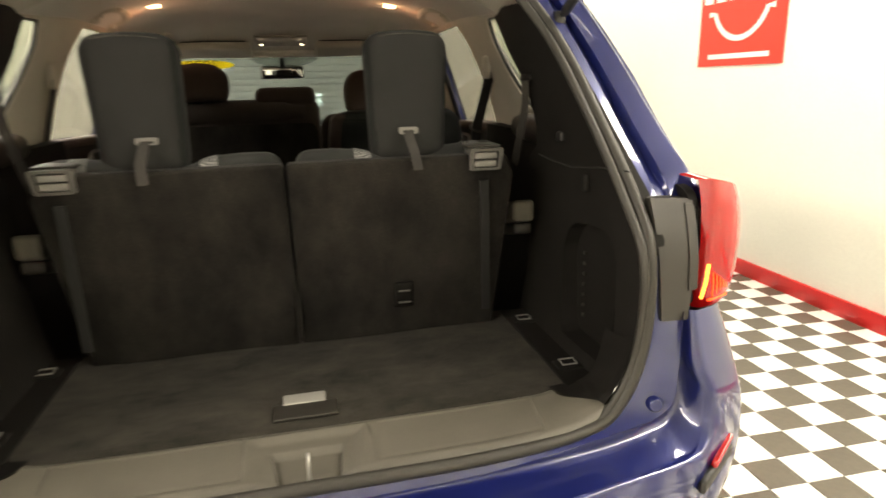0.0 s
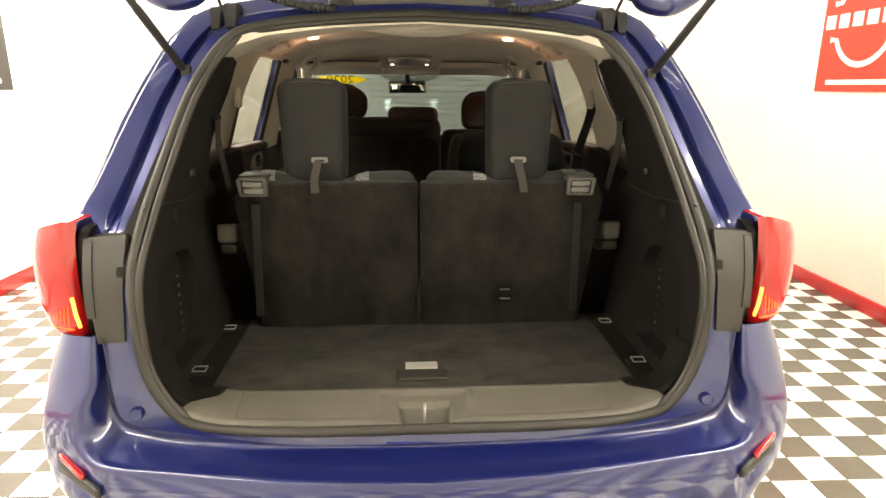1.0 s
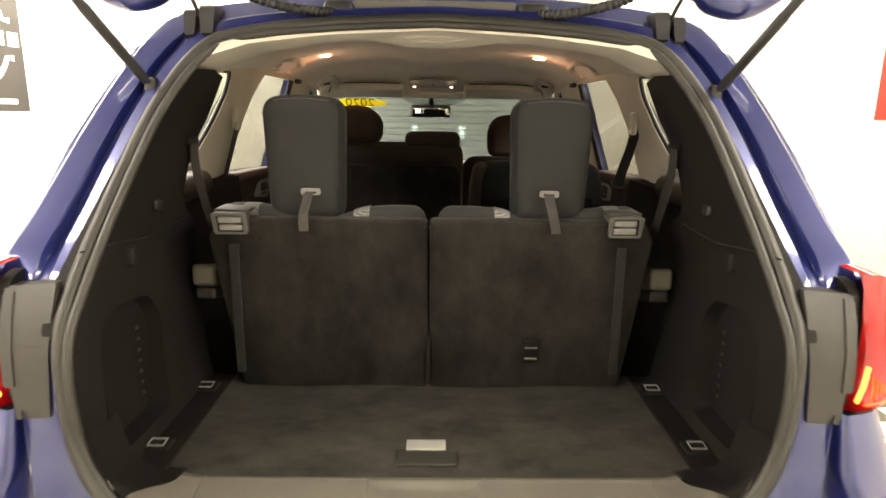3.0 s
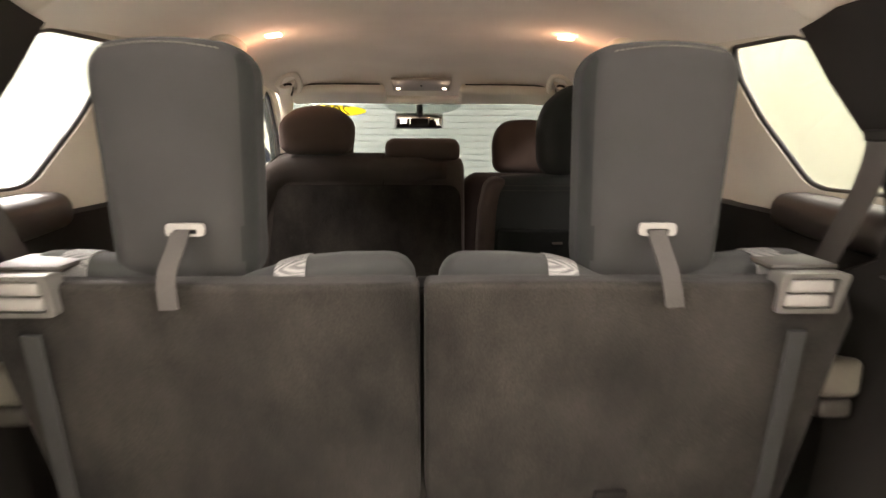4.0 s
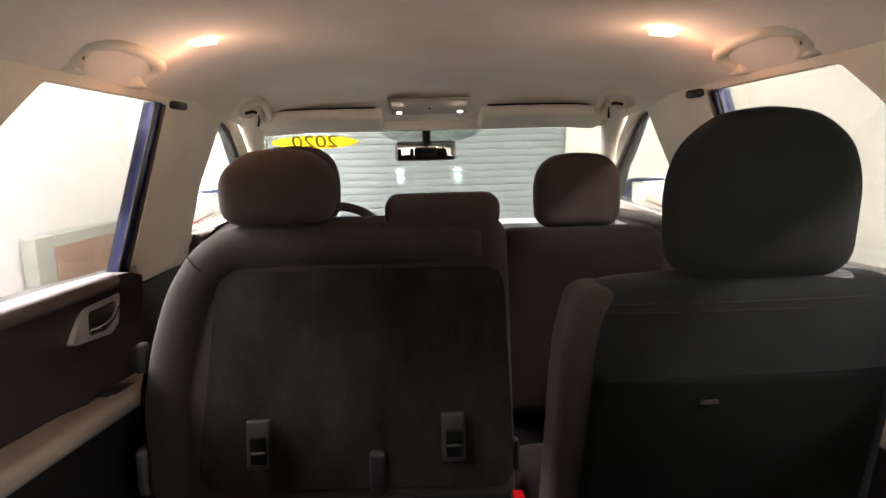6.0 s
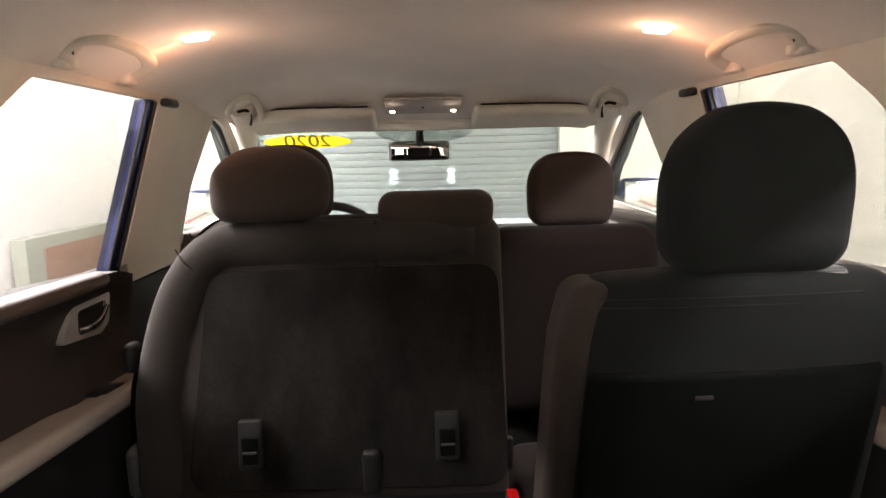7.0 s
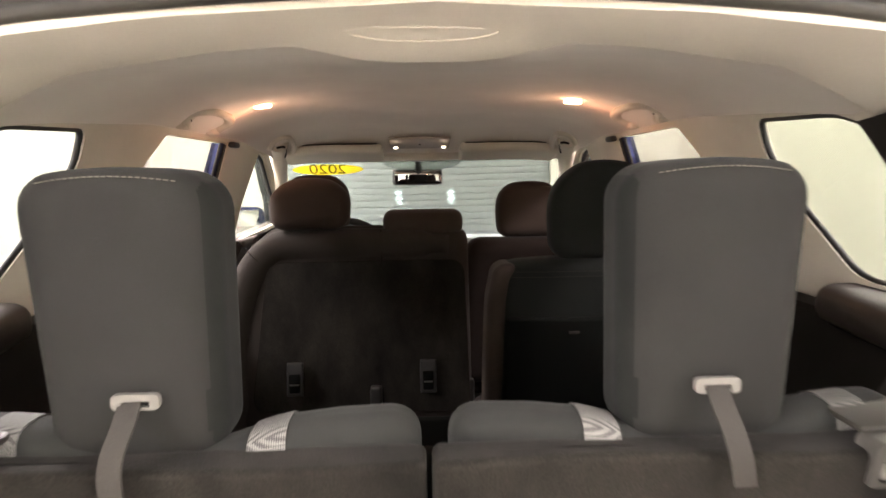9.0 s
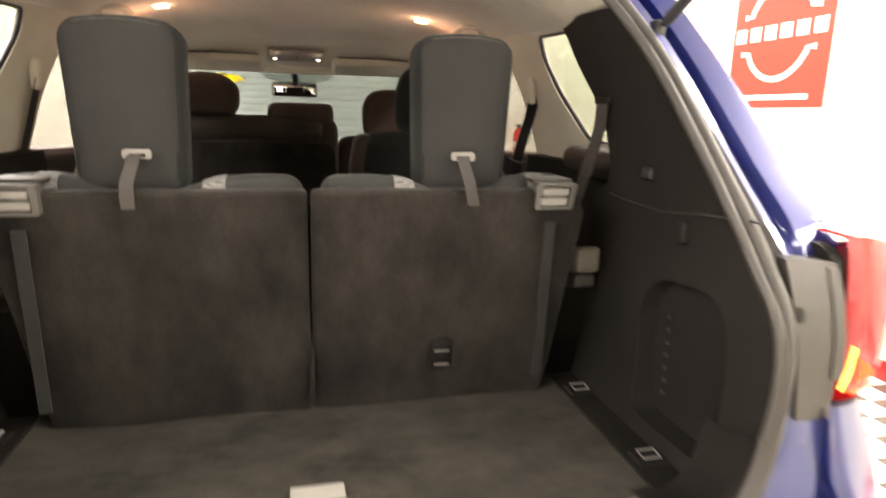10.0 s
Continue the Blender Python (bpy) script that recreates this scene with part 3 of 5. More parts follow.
        part("window_ledge", cushion(0.026, (y1 - y0) / 2 - 0.10, 0.017, 0.015, lambda p, sx=sx, y0=y0, y1=y1: p + V((sx * 0.764, (y0 + y1) / 2 - 0.085, 1.254 - 0.03 * (p.y + 0.3))), 4, 6), LEDGE, door, "soft brown window ledge, lightened as if lit", 180)
        yh = y0 + 0.545
        part("handle_bezel", sheet(rounded([(yh - 0.114, 1.134), (yh + 0.040, 1.116), (yh + 0.078, 1.134), (yh + 0.094, 1.199), (yh - 0.062, 1.200)], 0.010), [rounded([(yh - 0.052, 1.136), (yh + 0.034, 1.128), (yh + 0.066, 1.144), (yh + 0.077, 1.186), (yh - 0.046, 1.187)], 0.012)], lambda y, z, d, sx=sx: V((sx * (0.766 + d), y, z)), 0.014, 0.02), SATIN, door, "satin silver handle surround")
        part("handle_cup", bx((min(sx * 0.7735, sx * 0.7785), yh - 0.056, 1.126), (max(sx * 0.7735, sx * 0.7785), yh + 0.080, 1.189), 0.002), BLACK, door)
        part("pull_lever", tube(bmesh.new(), spline([(sx * 0.768, yh - 0.046, 1.146), (sx * 0.758, yh - 0.01, 1.146), (sx * 0.758, yh + 0.03, 1.154), (sx * 0.763, yh + 0.068, 1.172)], 4), 0.006), CHROME, door, "chrome door lever")
        part("armrest", cushion(0.046, 0.345, 0.021, 0.017, lambda p, sx=sx, y0=y0: p + V((sx * 0.740, y0 + 0.37, 0.993 - 0.095 * p.y - 0.010 * math.exp(-((p.y - 0.12) / 0.06) ** 2) * (sx * p.x > 0)))), ARM, door, "padded warm grey armrest, paled as if lit")
        part("switch_plate", cushion(0.022, 0.045, 0.004, 0.003, lambda p, sx=sx, y0=y0: p + V((sx * 0.752, y0 + 0.55, 1.010 - 0.095 * (p.y + 0.16))), 2, 2), BLACK, door, "black window switch plate")

# the rear opening
CONT = [(0, 0.748), (0.305, 0.750), (0.505, 0.771), (0.585, 0.812), (0.633, 0.92), (0.640, 1.10), (0.642, 1.20), (0.615, 1.34), (0.570, 1.51), (0.500, 1.63), (0.405, 1.668), (0.235, 1.690), (0, 1.703)]
EDGE = [(0, -0.012, 0.714), (0.31, 0.001, 0.713), (0.541, 0.005, 0.744), (0.682, 0.007, 0.780), (0.707, 0.010, 0.875), (0.752, 0.075, 1.08), (0.790, 0.13, 1.205), (0.765, 0.22, 1.31), (0.70, 0.365, 1.51), (0.630, 0.465, 1.655), (0.560, 0.510, 1.716), (0.36, 0.530, 1.748), (0, 0.540, 1.768)]


def mirrored(half):
    return half + [V((-p[0], p[1], p[2])) for p in reversed(half[1:-1])]


def bow_out(x, z):
    k = (x / 0.65) ** 2
    return (x * (1 + 0.022 * k), ring_y(z) + 0.05 * k, z + 0.043 * k * (z - 1.514))


cont = spline([bow_out(x, z) for x, z in CONT], 6)
edge = spline(EDGE, 6)


def band(f, deep, lift=0.0):
    out = []
    for c, e in zip(cont, edge):
        pillar = max(0.0, min(1.0, (c.z - 1.16) / 0.08)) * max(0.0, min(1.0, (1.67 - c.z) / 0.05))
        low = max(0.0, min(1.0, (1.12 - c.z) / 0.12))
        p = c.lerp(e, f)
        tilt = 0.9 * (1 - low) if f < 0.5 else 0.0
        p.y += (c.y - p.y) * tilt + deep * pillar - lift
        out.append(p)
    return mirrored(out)


bm = bmesh.new()
loft(bm, [band(-0.10, 0.03), band(0.0, 0.0), band(0.32, 0.004), band(0.335, 0.008), band(0.36, 0.020), band(0.38, 0.024), band(0.50, 0.022), band(0.515, 0.018), band(0.545, -0.002), band(0.555, -0.005), band(0.58, -0.006), band(0.78, -0.013), band(0.95, -0.018), band(0.99, -0.014), band(1.0, 0.004)], closed=True)
part("rear_aperture", bm, PAINT, car, "glossy blue painted frame of the tailgate opening", 28)
for r, f, lift in ((0.0125, -0.05, 0.008), (0.009, -0.21, 0.010)):
    part("weather_seal", tube(bmesh.new(), [p + V((0, -lift, 0)) for p in band(f, 0.0)], r, 8, closed=True), SEAL, car, "dark rubber weather seal", 180)

# bumper
CURVES = [
    [(0, -0.013, 0.715), (0.31, 0.0, 0.714), (0.541, 0.005, 0.745), (0.644, 0.006, 0.766), (0.684, 0.007, 0.782), (0.699, 0.007, 0.811), (0.706, 0.008, 0.861), (0.711, 0.014, 0.93), (0.724, 0.032, 0.978)],
    [(0, -0.022, 0.704), (0.31, -0.012, 0.703), (0.56, 0.012, 0.715), (0.67, 0.03, 0.735), (0.715, 0.04, 0.755), (0.735, 0.05, 0.80), (0.735, 0.05, 0.86), (0.731, 0.05, 0.92), (0.736, 0.054, 0.978)],
    [(0, -0.125, 0.703), (0.3, -0.106, 0.703), (0.55, -0.061, 0.703), (0.675, -0.037, 0.703), (0.728, -0.018, 0.712), (0.754, 0.005, 0.755), (0.756, 0.008, 0.818), (0.738, 0.018, 0.875), (0.738, 0.04, 0.978)],
    [(0, -0.136, 0.702), (0.3, -0.116, 0.702), (0.555, -0.071, 0.702), (0.685, -0.047, 0.702), (0.742, -0.025, 0.712), (0.767, -0.004, 0.755), (0.768, -0.001, 0.818), (0.747, 0.008, 0.872), (0.744, 0.034, 0.978)],
    [(0, -0.142, 0.694), (0.305, -0.122, 0.694), (0.565, -0.077, 0.694), (0.7, -0.052, 0.694), (0.762, -0.03, 0.705), (0.79, -0.008, 0.752), (0.79, -0.004, 0.818), (0.765, 0.004, 0.876), (0.755, 0.032, 0.978)],
    [(0, -0.141, 0.64), (0.315, -0.121, 0.64), (0.585, -0.076, 0.64), (0.725, -0.048, 0.64), (0.765, -0.028, 0.645), (0.815, -0.004, 0.68), (0.887, 0.045, 0.765), (0.85, 0.045, 0.87), (0.82, 0.062, 0.974)],
    [(0, -0.123, 0.5), (0.32, -0.103, 0.5), (0.6, -0.058, 0.5), (0.745, -0.027, 0.5), (0.775, -0.012, 0.51), (0.825, 0.014, 0.55), (0.905, 0.078, 0.62), (0.912, 0.13, 0.82), (0.865, 0.15, 0.955)],
    [(0, -0.11, 0.33), (0.33, -0.09, 0.33), (0.62, -0.045, 0.33), (0.78, -0.01, 0.33), (0.88, 0.06, 0.36), (0.955, 0.30, 0.50), (0.95, 0.30, 0.68), (0.935, 0.30, 0.82), (0.905, 0.32, 0.93)],
]
rows = []
for c in CURVES:
    half = spline(c, 6)
    rows.append([V((-p.x, p.y, p.z)) for p in reversed(half[1:])] + half)
fine = []
for i in range(len(rows[0])):
    col = spline([r[i] for r in rows], 4)
    fine.append(col)
bumper = part("rear_bumper", loft(bmesh.new(), fine), PAINT, car, "glossy blue rear bumper", 60)
part("step_pad", bx((-0.100, -0.0115, 0.7155), (0.020, 0.008, 0.7185), 0.001), STICK, bumper, "darker blue sticker on the ledge")
for sx in (-1, 1):
    part("bumper_reflector", cushion(0.040, 0.007, 0.0075, 0.006, lambda p, sx=sx: Matrix.Rotation(radians(sx * 32), 3, "Z") @ p + V((sx * 0.808, -0.012, 0.684 + sx * p.x * 0.40)), 3, 3), LENS, bumper, "red bumper reflector")
    part("vent_recess", cushion(0.062, 0.008, 0.015, 0.0075, lambda p, sx=sx: Matrix.Rotation(radians(sx * 30), 3, "Z") @ p + V((sx * 0.788, -0.022, 0.655 + sx * p.x * 0.30)), 3, 3), BLACK, bumper, "dark recess under the reflector")
    hole = bmesh.new()
    tube(hole, [(sx * 0.668, 0.050, 0.790), (sx * 0.662, 0.010, 0.797), (sx * 0.6615, 0.006, 0.7975)], [0.017, 0.0155, 0.012], 20)
    part("rubber_plug", hole, PAINT, car, "round painted plug in the frame")
    # grey panel and lamp
    def lamp_trim(x, z, d, sx=sx):
        return V((sx * x, lerp_table([(0.90, 0.028), (0.96, 0.0325), (1.08, 0.044), (1.14, 0.061), (1.20, 0.087), (1.26, 0.118)], z) + d, z))

    panel = part("lamp_trim", sheet(rounded([(0.676, 0.962), (0.734, 0.960), (0.742, 1.02), (0.758, 1.190), (0.668, 1.196), (0.670, 1.12), (0.674, 1.03)], 0.003), [], lamp_trim, 0.035, 0.03), GREY, car, "grey plastic panel beside the tail lamp")
    part("trim_rib", sheet(rounded([(0.733, 1.018), (0.752, 1.020), (0.757, 1.180), (0.738, 1.184)], 0.004), [], lambda x, z, d, sx=sx: lamp_trim(x, z, d - 0.003), 0.02, 0.03), GREY, panel)
    plan = [(0.768, 0.084), (0.790, 0.066), (0.84, 0.072), (0.880, 0.122), (0.912, 0.24), (0.922, 0.36)]
    tops = [1.226, 1.229, 1.216, 1.194, 1.172, 1.155]
    bots = [0.967, 0.967, 0.980, 1.000, 1.02, 1.05]
    prow = spline([(x, y, 0) for x, y in plan], 5)
    trow, brow = spline([(0, 0, z) for z in tops], 5), spline([(0, 0, z) for z in bots], 5)
    rows = []
    for k in range(11):
        t = k / 10
        bulge = 0.016 * math.sin(math.pi * t) ** 0.6
        rows.append([V((sx * (p.x + bulge * (0.3 + p.x - 0.757)), p.y - bulge, b.z + (a.z - b.z) * t)) for p, a, b in zip(prow, trow, brow)])
    ring = [rows[0]] + rows + [rows[-1]]
    ring[0] = [V((p.x * 0.955, p.y + 0.05, p.z + 0.006)) for p in rows[0]]
    ring[-1] = [V((p.x * 0.99, p.y + 0.06, p.z + 0.004)) for p in rows[-1]]
    tail = part("tail_lamp", loft(bmesh.new(), ring), LENS, car, "red tail lamp, glowing at its foot", 50)
    part("lamp_gasket", sheet(rounded([(0.074, 0.968), (0.20, 0.968), (0.20, 1.205), (0.115, 1.214), (0.080, 1.196)], 0.02), [], lambda y, z, d, sx=sx: V((sx * (0.748 + d + 0.07 * (1.20 - z)), y, z)), 0.020, 0.04), TRIM, tail, "black edge of the lamp")
    part("light_bar", tube(bmesh.new(), [(sx * 0.783, 0.064, 0.988), (sx * 0.7845, 0.056, 1.02), (sx * 0.786, 0.053, 1.062)], 0.0040, 6), LAMP_TAIL_HOT, tail, "glowing amber light bar")
    for i in range(5):
        x0, h0 = 0.794 + 0.009 * i, 0.046 - 0.006 * i
        path = [(sx * (x0 + 0.010), 0.058 + 0.0006 * i * i, 0.992 + 0.003 * i), (sx * (x0 + 0.004), 0.050 + 0.0005 * i * i, 1.0 + h0 * 0.5), (sx * x0, 0.048 + 0.0005 * i * i, 1.0 + h0)]
        part("light_strip", tube(bmesh.new(), path, 0.0016, 5), LAMP_TAIL, tail, "glowing red light strip")
    part("light_strip", tube(bmesh.new(), [(sx * 0.778, 0.076, 0.984), (sx * 0.80, 0.060, 0.985), (sx * 0.84, 0.066, 0.993)], 0.004, 6), LAMP_TAIL, tail, "glowing red light strip")
    # hinge, strut
    def wedge(x0, x1, z0, z1):
        bm = bmesh.new()
        loft(bm, [[V((sx * x, y, z)) for x, y in ((x0 + i, 0.435 + l), (x1 - i, 0.435 + l), (x1 - i, 0.52), (x0 + i, 0.52))] for z, i, l in ((z0, 0.006, 0.012), (z0 + 0.01, 0.004, 0.0), (z1 - 0.006, 0.0, 0.012), (z1, 0.003, 0.02))], closed=True, caps=True)
        return bm

    hinge = part("gate_hinge", wedge(0.521, 0.549, 1.648, 1.712), BLACK, car, "black liftgate hinge cover")
    part("hinge_cover", wedge(0.480, 0.514, 1.652, 1.722), BLACK, hinge)
    part("hinge_arm", tube(bmesh.new(), spline([(sx * 0.5175, 0.47, 1.665), (sx * 0.5175, 0.445, 1.71), (sx * 0.524, 0.40, 1.752), (sx * 0.53, 0.36, 1.79)], 4), 0.0045, 6), BLACK, hinge)
    strut = part("gas_strut", tube(bmesh.new(), [(sx * 0.6020, 0.3620, 1.5550), (sx * 0.6048, 0.3518, 1.5639), (sx * 0.6406, 0.2186, 1.6796), (sx * 0.6416, 0.2151, 1.6827), (sx * 0.7400, -0.1500, 2.0000)], [0.007, 0.0105, 0.0105, 0.0092, 0.0092], 12), BLACK, car, "black gas strut holding the gate")
    part("strut_mount", cushion(0.013, 0.012, 0.016, 0.007, lambda p, sx=sx: p + V((sx * 0.599, 0.378, 1.549)), 3, 2), BLACK, strut)
    part("strut_bracket", sheet(rounded([(0.592, 1.545), (0.640, 1.552), (0.636, 1.606), (0.600, 1.600)], 0.010), [], lambda x, z, d, sx=sx: V((sx * x, 0.452 + 0.6 * (z - 1.575) + d, z)), 0.004, 0.02), STEEL, strut, "bare metal strut bracket")
    for bx1, bz1 in ((0.604, 1.558), (0.612, 1.594)):
        part("bracket_bolt", cushion(0.006, 0.004, 0.006, 0.003, lambda p, sx=sx, bx1=bx1, bz1=bz1: p + V((sx * bx1, 0.448 + 0.6 * (bz1 - 1.575), bz1)), 2, 2), BLACK, strut)
    # wiring tube
    path = spline([(sx * 0.215, 0.475, 1.715), (sx * 0.26, 0.445, 1.712), (sx * 0.33, 0.42, 1.718), (sx * 0.40, 0.41, 1.738), (sx * 0.45, 0.40, 1.77)], 12)
    part("wiring_tube", tube(bmesh.new(), path, 0.012, 10, ribs=0.22), BLACK, car, "black corrugated wiring tube")
    part("tube_boot", cushion(0.035, 0.02, 0.025, 0.015, lambda p, sx=sx: p + V((sx * 0.215, 0.480, 1.715)), 3, 2), BLACK, car)
part("header_strip", bx((-0.185, 0.472, 1.722), (0.178, 0.52, 1.741), 0.004, 2), SILL, car, "grey strip on the roof header")


def gate_at(x, v, d):
    """A point of the raised gate: v metres from the hinges, d below its skin."""
    a = radians(31)
    bow = 0.05 * (1 - (x / 0.75) ** 2)
    return V((x, 0.58 - v * math.cos(a) + (d - bow) * -math.sin(a), 1.835 + v * math.sin(a) - (d - bow) * math.cos(a)))


gate_out = rounded([(-0.46, 0.06), (0.46, 0.06), (0.53, 0.14), (0.65, 0.24), (0.79, 0.62), (0.74, 1.05), (0.60, 1.25), (-0.60, 1.25), (-0.74, 1.05), (-0.79, 0.62), (-0.65, 0.24), (-0.53, 0.14)], 0.05)
gate = part("liftgate", sheet(gate_out, [rounded([(-0.48, 0.12), (0.48, 0.12), (0.60, 0.55), (-0.60, 0.55)], 0.05)], gate_at, 0.055, 0.07), PAINT, car, "raised blue liftgate", 50)
rim = [(-0.76, 0.22, 1.85), (-0.69, 0.28, 1.775), (-0.635, 0.30, 1.730), (-0.592, 0.30, 1.714), (-0.545, 0.30, 1.722), (-0.49, 0.30, 1.752), (-0.25, 0.30, 1.760), (0.0, 0.30, 1.764)]
part("gate_rim", tube(bmesh.new(), spline(rim + [(-x, y, z) for x, y, z in reversed(rim[:-1])], 5), 0.030, 12), PAINT, gate, "rounded blue rim of the gate")
part("gate_lining", sheet(rounded([(-0.68, 0.58), (0.68, 0.58), (0.66, 1.0), (0.54, 1.17), (-0.54, 1.17), (-0.66, 1.0)], 0.06), [], lambda x, v, d: gate_at(x, v, 0.058 + d), 0.012, 0.1), TRIM, gate, "charcoal inner gate lining")
part("gate_glass", sheet(rounded([(-0.48, 0.12), (0.48, 0.12), (0.60, 0.55), (-0.60, 0.55)], 0.05), [], lambda x, v, d: gate_at(x, v, 0.02 + d), 0.004, 0.12), GLASS_X, gate, "rear window pane").visible_shadow = False

# roof, bonnet, front
def roof_z(y):
    return lerp_table([(0.5, 1.765), (1.0, 1.80), (1.8, 1.815), (2.4, 1.80), (2.75, 1.745), (3.0, 1.65)], y)


roof_out = [(-0.60, 0.53), (0.60, 0.53), (0.655, 1.0), (0.655, 2.3), (0.63, 2.76), (-0.63, 2.76), (-0.655, 2.3), (-0.655, 1.0)]
part("roof", sheet(roof_out, [], lambda x, y, d: V((x, y, roof_z(y) - 0.13 * x * x - 0.05 * (abs(x) / 0.655) ** 8 - d)), 0.012, 0.12), PAINT, car, "blue painted roof")
rows = []
for y, z, w in ((3.42, 1.15, 0.80), (3.8, 1.12, 0.82), (4.3, 1.04, 0.80), (4.62, 0.93, 0.74), (4.76, 0.70, 0.72), (4.78, 0.45, 0.76), (4.70, 0.30, 0.74)):
    rows.append([V((w * u, y - 0.10 * u * u * (y > 4.2), z - 0.06 * u * u * (z > 0.9))) for u in (-1, -0.75, -0.5, -0.25, 0, 0.25, 0.5, 0.75, 1)])
part("bonnet", loft(bmesh.new(), rows), PAINT, car, "blue bonnet and nose")


def shield(x, v, d):
    return V((x * (0.70 + 0.07 * v), 2.80 + 0.72 * v + 0.10 * (1 - x * x) + d, 1.605 - 0.45 * v))


part("windshield", sheet([(-0.98, 0.0), (0.98, 0.0), (0.98, 1.0), (-0.98, 1.0)], [], shield, 0.005, 0.12), GLASS, car, "clear windscreen").visible_shadow = False
part("windscreen_header", tube(bmesh.new(), [shield(-0.95 + 1.9 * i / 16, 0.0, -0.012) + V((0, 0, 0.006)) for i in range(17)], 0.024, 8), LINER, car, "beige header over the windscreen")
for sx in (-1, 1):
    a_post = [V((sx * x, y, z)) for x, y, z in ((0.605, 2.48, 1.668), (0.645, 2.66, 1.625), (0.695, 2.86, 1.55), (0.765, 3.2, 1.37), (0.82, 3.52, 1.14))]
    part("front_pillar", tube(bmesh.new(), spline(a_post, 4), 0.044, 12), BEIGE, car, "beige lined windscreen pillar")
    part("front_pillar_skin", tube(bmesh.new(), [p + V((sx * 0.035, 0.045, 0.012)) for p in spline(a_post, 4)], 0.036, 8), PAINT, car)
    part("frame_seal", tube(bmesh.new(), [V((sx * (inner_x(z) + 0.02), y, z)) for y, z in ((2.44, 1.618), (2.54, 1.592), (2.70, 1.515), (2.92, 1.415), (3.10, 1.29))], 0.010), BLACK, car)
    mir = part("door_mirror", cushion(0.105, 0.055, 0.080, 0.05, lambda p, sx=sx: p + V((sx * 0.955, 3.17, 1.288)), 5, 3), PAINT, car, "blue door mirror")
    part("mirror_glass", cushion(0.090, 0.004, 0.066, 0.003, lambda p, sx=sx: p + V((sx * 0.955, 3.112, 1.288)), 2, 2), MIRROR, mir)
    part("mirror_arm", bx((min(sx * 0.80, sx * 0.92), 3.14, 1.225), (max(sx * 0.80, sx * 0.92), 3.19, 1.255), 0.008), BLACK, mir)
    lampf = part("headlamp", cushion(0.13, 0.06, 0.055, 0.04, lambda p, sx=sx: p + V((sx * 0.70, 4.60, 0.88)), 3, 3), WHITEP, car, "clear headlamp")
    for yc in (0.98, 3.86):
        rows = []
        for off, rad in ((-0.12, 0.25), (-0.125, 0.33), (-0.10, 0.365), (0.10, 0.365), (0.115, 0.34), (0.11, 0.25)):
            rows.append([V((sx * (0.82 + off), yc + rad * math.cos(2 * math.pi * i / 36), 0.366 + rad * math.sin(2 * math.pi * i / 36))) for i in range(36)])
        wheel = part("wheel", loft(bmesh.new(), rows, closed=True, caps=True), TYRE, car, "black road tyre")
        bm = bmesh.new()
        for i in range(5):
            m = Matrix.Translation((sx * 0.925, yc, 0.366)) @ Matrix.Rotation(2 * math.pi * i / 5, 4, "X")
            box(bm, (-0.012, -0.035, 0.02), (0.012, 0.035, 0.25), 0.008, 1, m)
        part("rim", bm, SILVER, wheel, "five-spoke alloy rim")
for bx0, tx0 in ((-0.35, -0.27), (0.38, 0.32)):
    for tz in (1.226, 1.302):
        spot_lamp("headlamp_beam", (bx0, 4.9, 0.95), (tx0, 6.75, tz), 450, 3.0, (0.80, 1.0, 0.95), 0.012, 1.0)

# headliner
LINE = [(0.45, 1.680), (0.60, 1.678), (0.75, 1.695), (1.0, 1.722), (1.4, 1.745), (1.8, 1.745), (2.2, 1.742), (2.5, 1.712), (2.66, 1.682), (2.80, 1.645), (2.95, 1.600)]


def liner(x, y, d):
    return V((x, y, lerp_table(LINE, y) - 0.085 * (abs(x) / 0.645) ** 4.5 + d))


part("headliner", sheet([(-0.60, 0.56), (0.60, 0.56), (0.668, 0.85), (0.668, 2.3), (0.65, 2.70), (0.58, 2.84), (0.3, 2.93), (0.0, 2.95), (-0.3, 2.93), (-0.58, 2.84), (-0.65, 2.70), (-0.668, 2.3), (-0.668, 0.85)], [], liner, 0.012, 0.06), LINER, car, "beige cloth headliner", 60)


def header(x, y, d):
    z = 1.668 - 0.070 * (abs(x) / 0.6) ** 4 + 0.20 * max(-0.01, 0.60 - y)
    z -= 0.010 * math.exp(-(x / 0.10) ** 4)
    z = min(z, lerp_table([(0.0, 1.703), (0.235, 1.69), (0.405, 1.668), (0.5, 1.635), (0.57, 1.605)], abs(x)) - 0.026)
    return V((x, y, z + d))


hdr = rounded([(-0.49, 0.408), (-0.40, 0.432), (-0.2, 0.447), (0.0, 0.455), (0.2, 0.447), (0.40, 0.432), (0.49, 0.408), (0.522, 0.418), (0.560, 0.47), (0.60, 0.66), (0.42, 0.605), (0.15, 0.595), (0.10, 0.635), (-0.10, 0.635), (-0.15, 0.595), (-0.42, 0.605), (-0.60, 0.66), (-0.560, 0.47), (-0.522, 0.418)], 0.02)
head_trim = part("header_trim", sheet(hdr, [], header, 0.018, 0.03), BEIGE, car, "pale beige rear roof trim", 60)
oval = [V((-0.012 + 0.082 * math.cos(2 * math.pi * i / 32), 0.545 + 0.017 * math.sin(2 * math.pi * i / 32), 0)) for i in range(32)]
part("pull_groove", tube(bmesh.new(), [header(p.x, p.y, -0.0004) for p in oval], 0.0008, 5, closed=True), BEIGE, head_trim, "moulded pull recess")


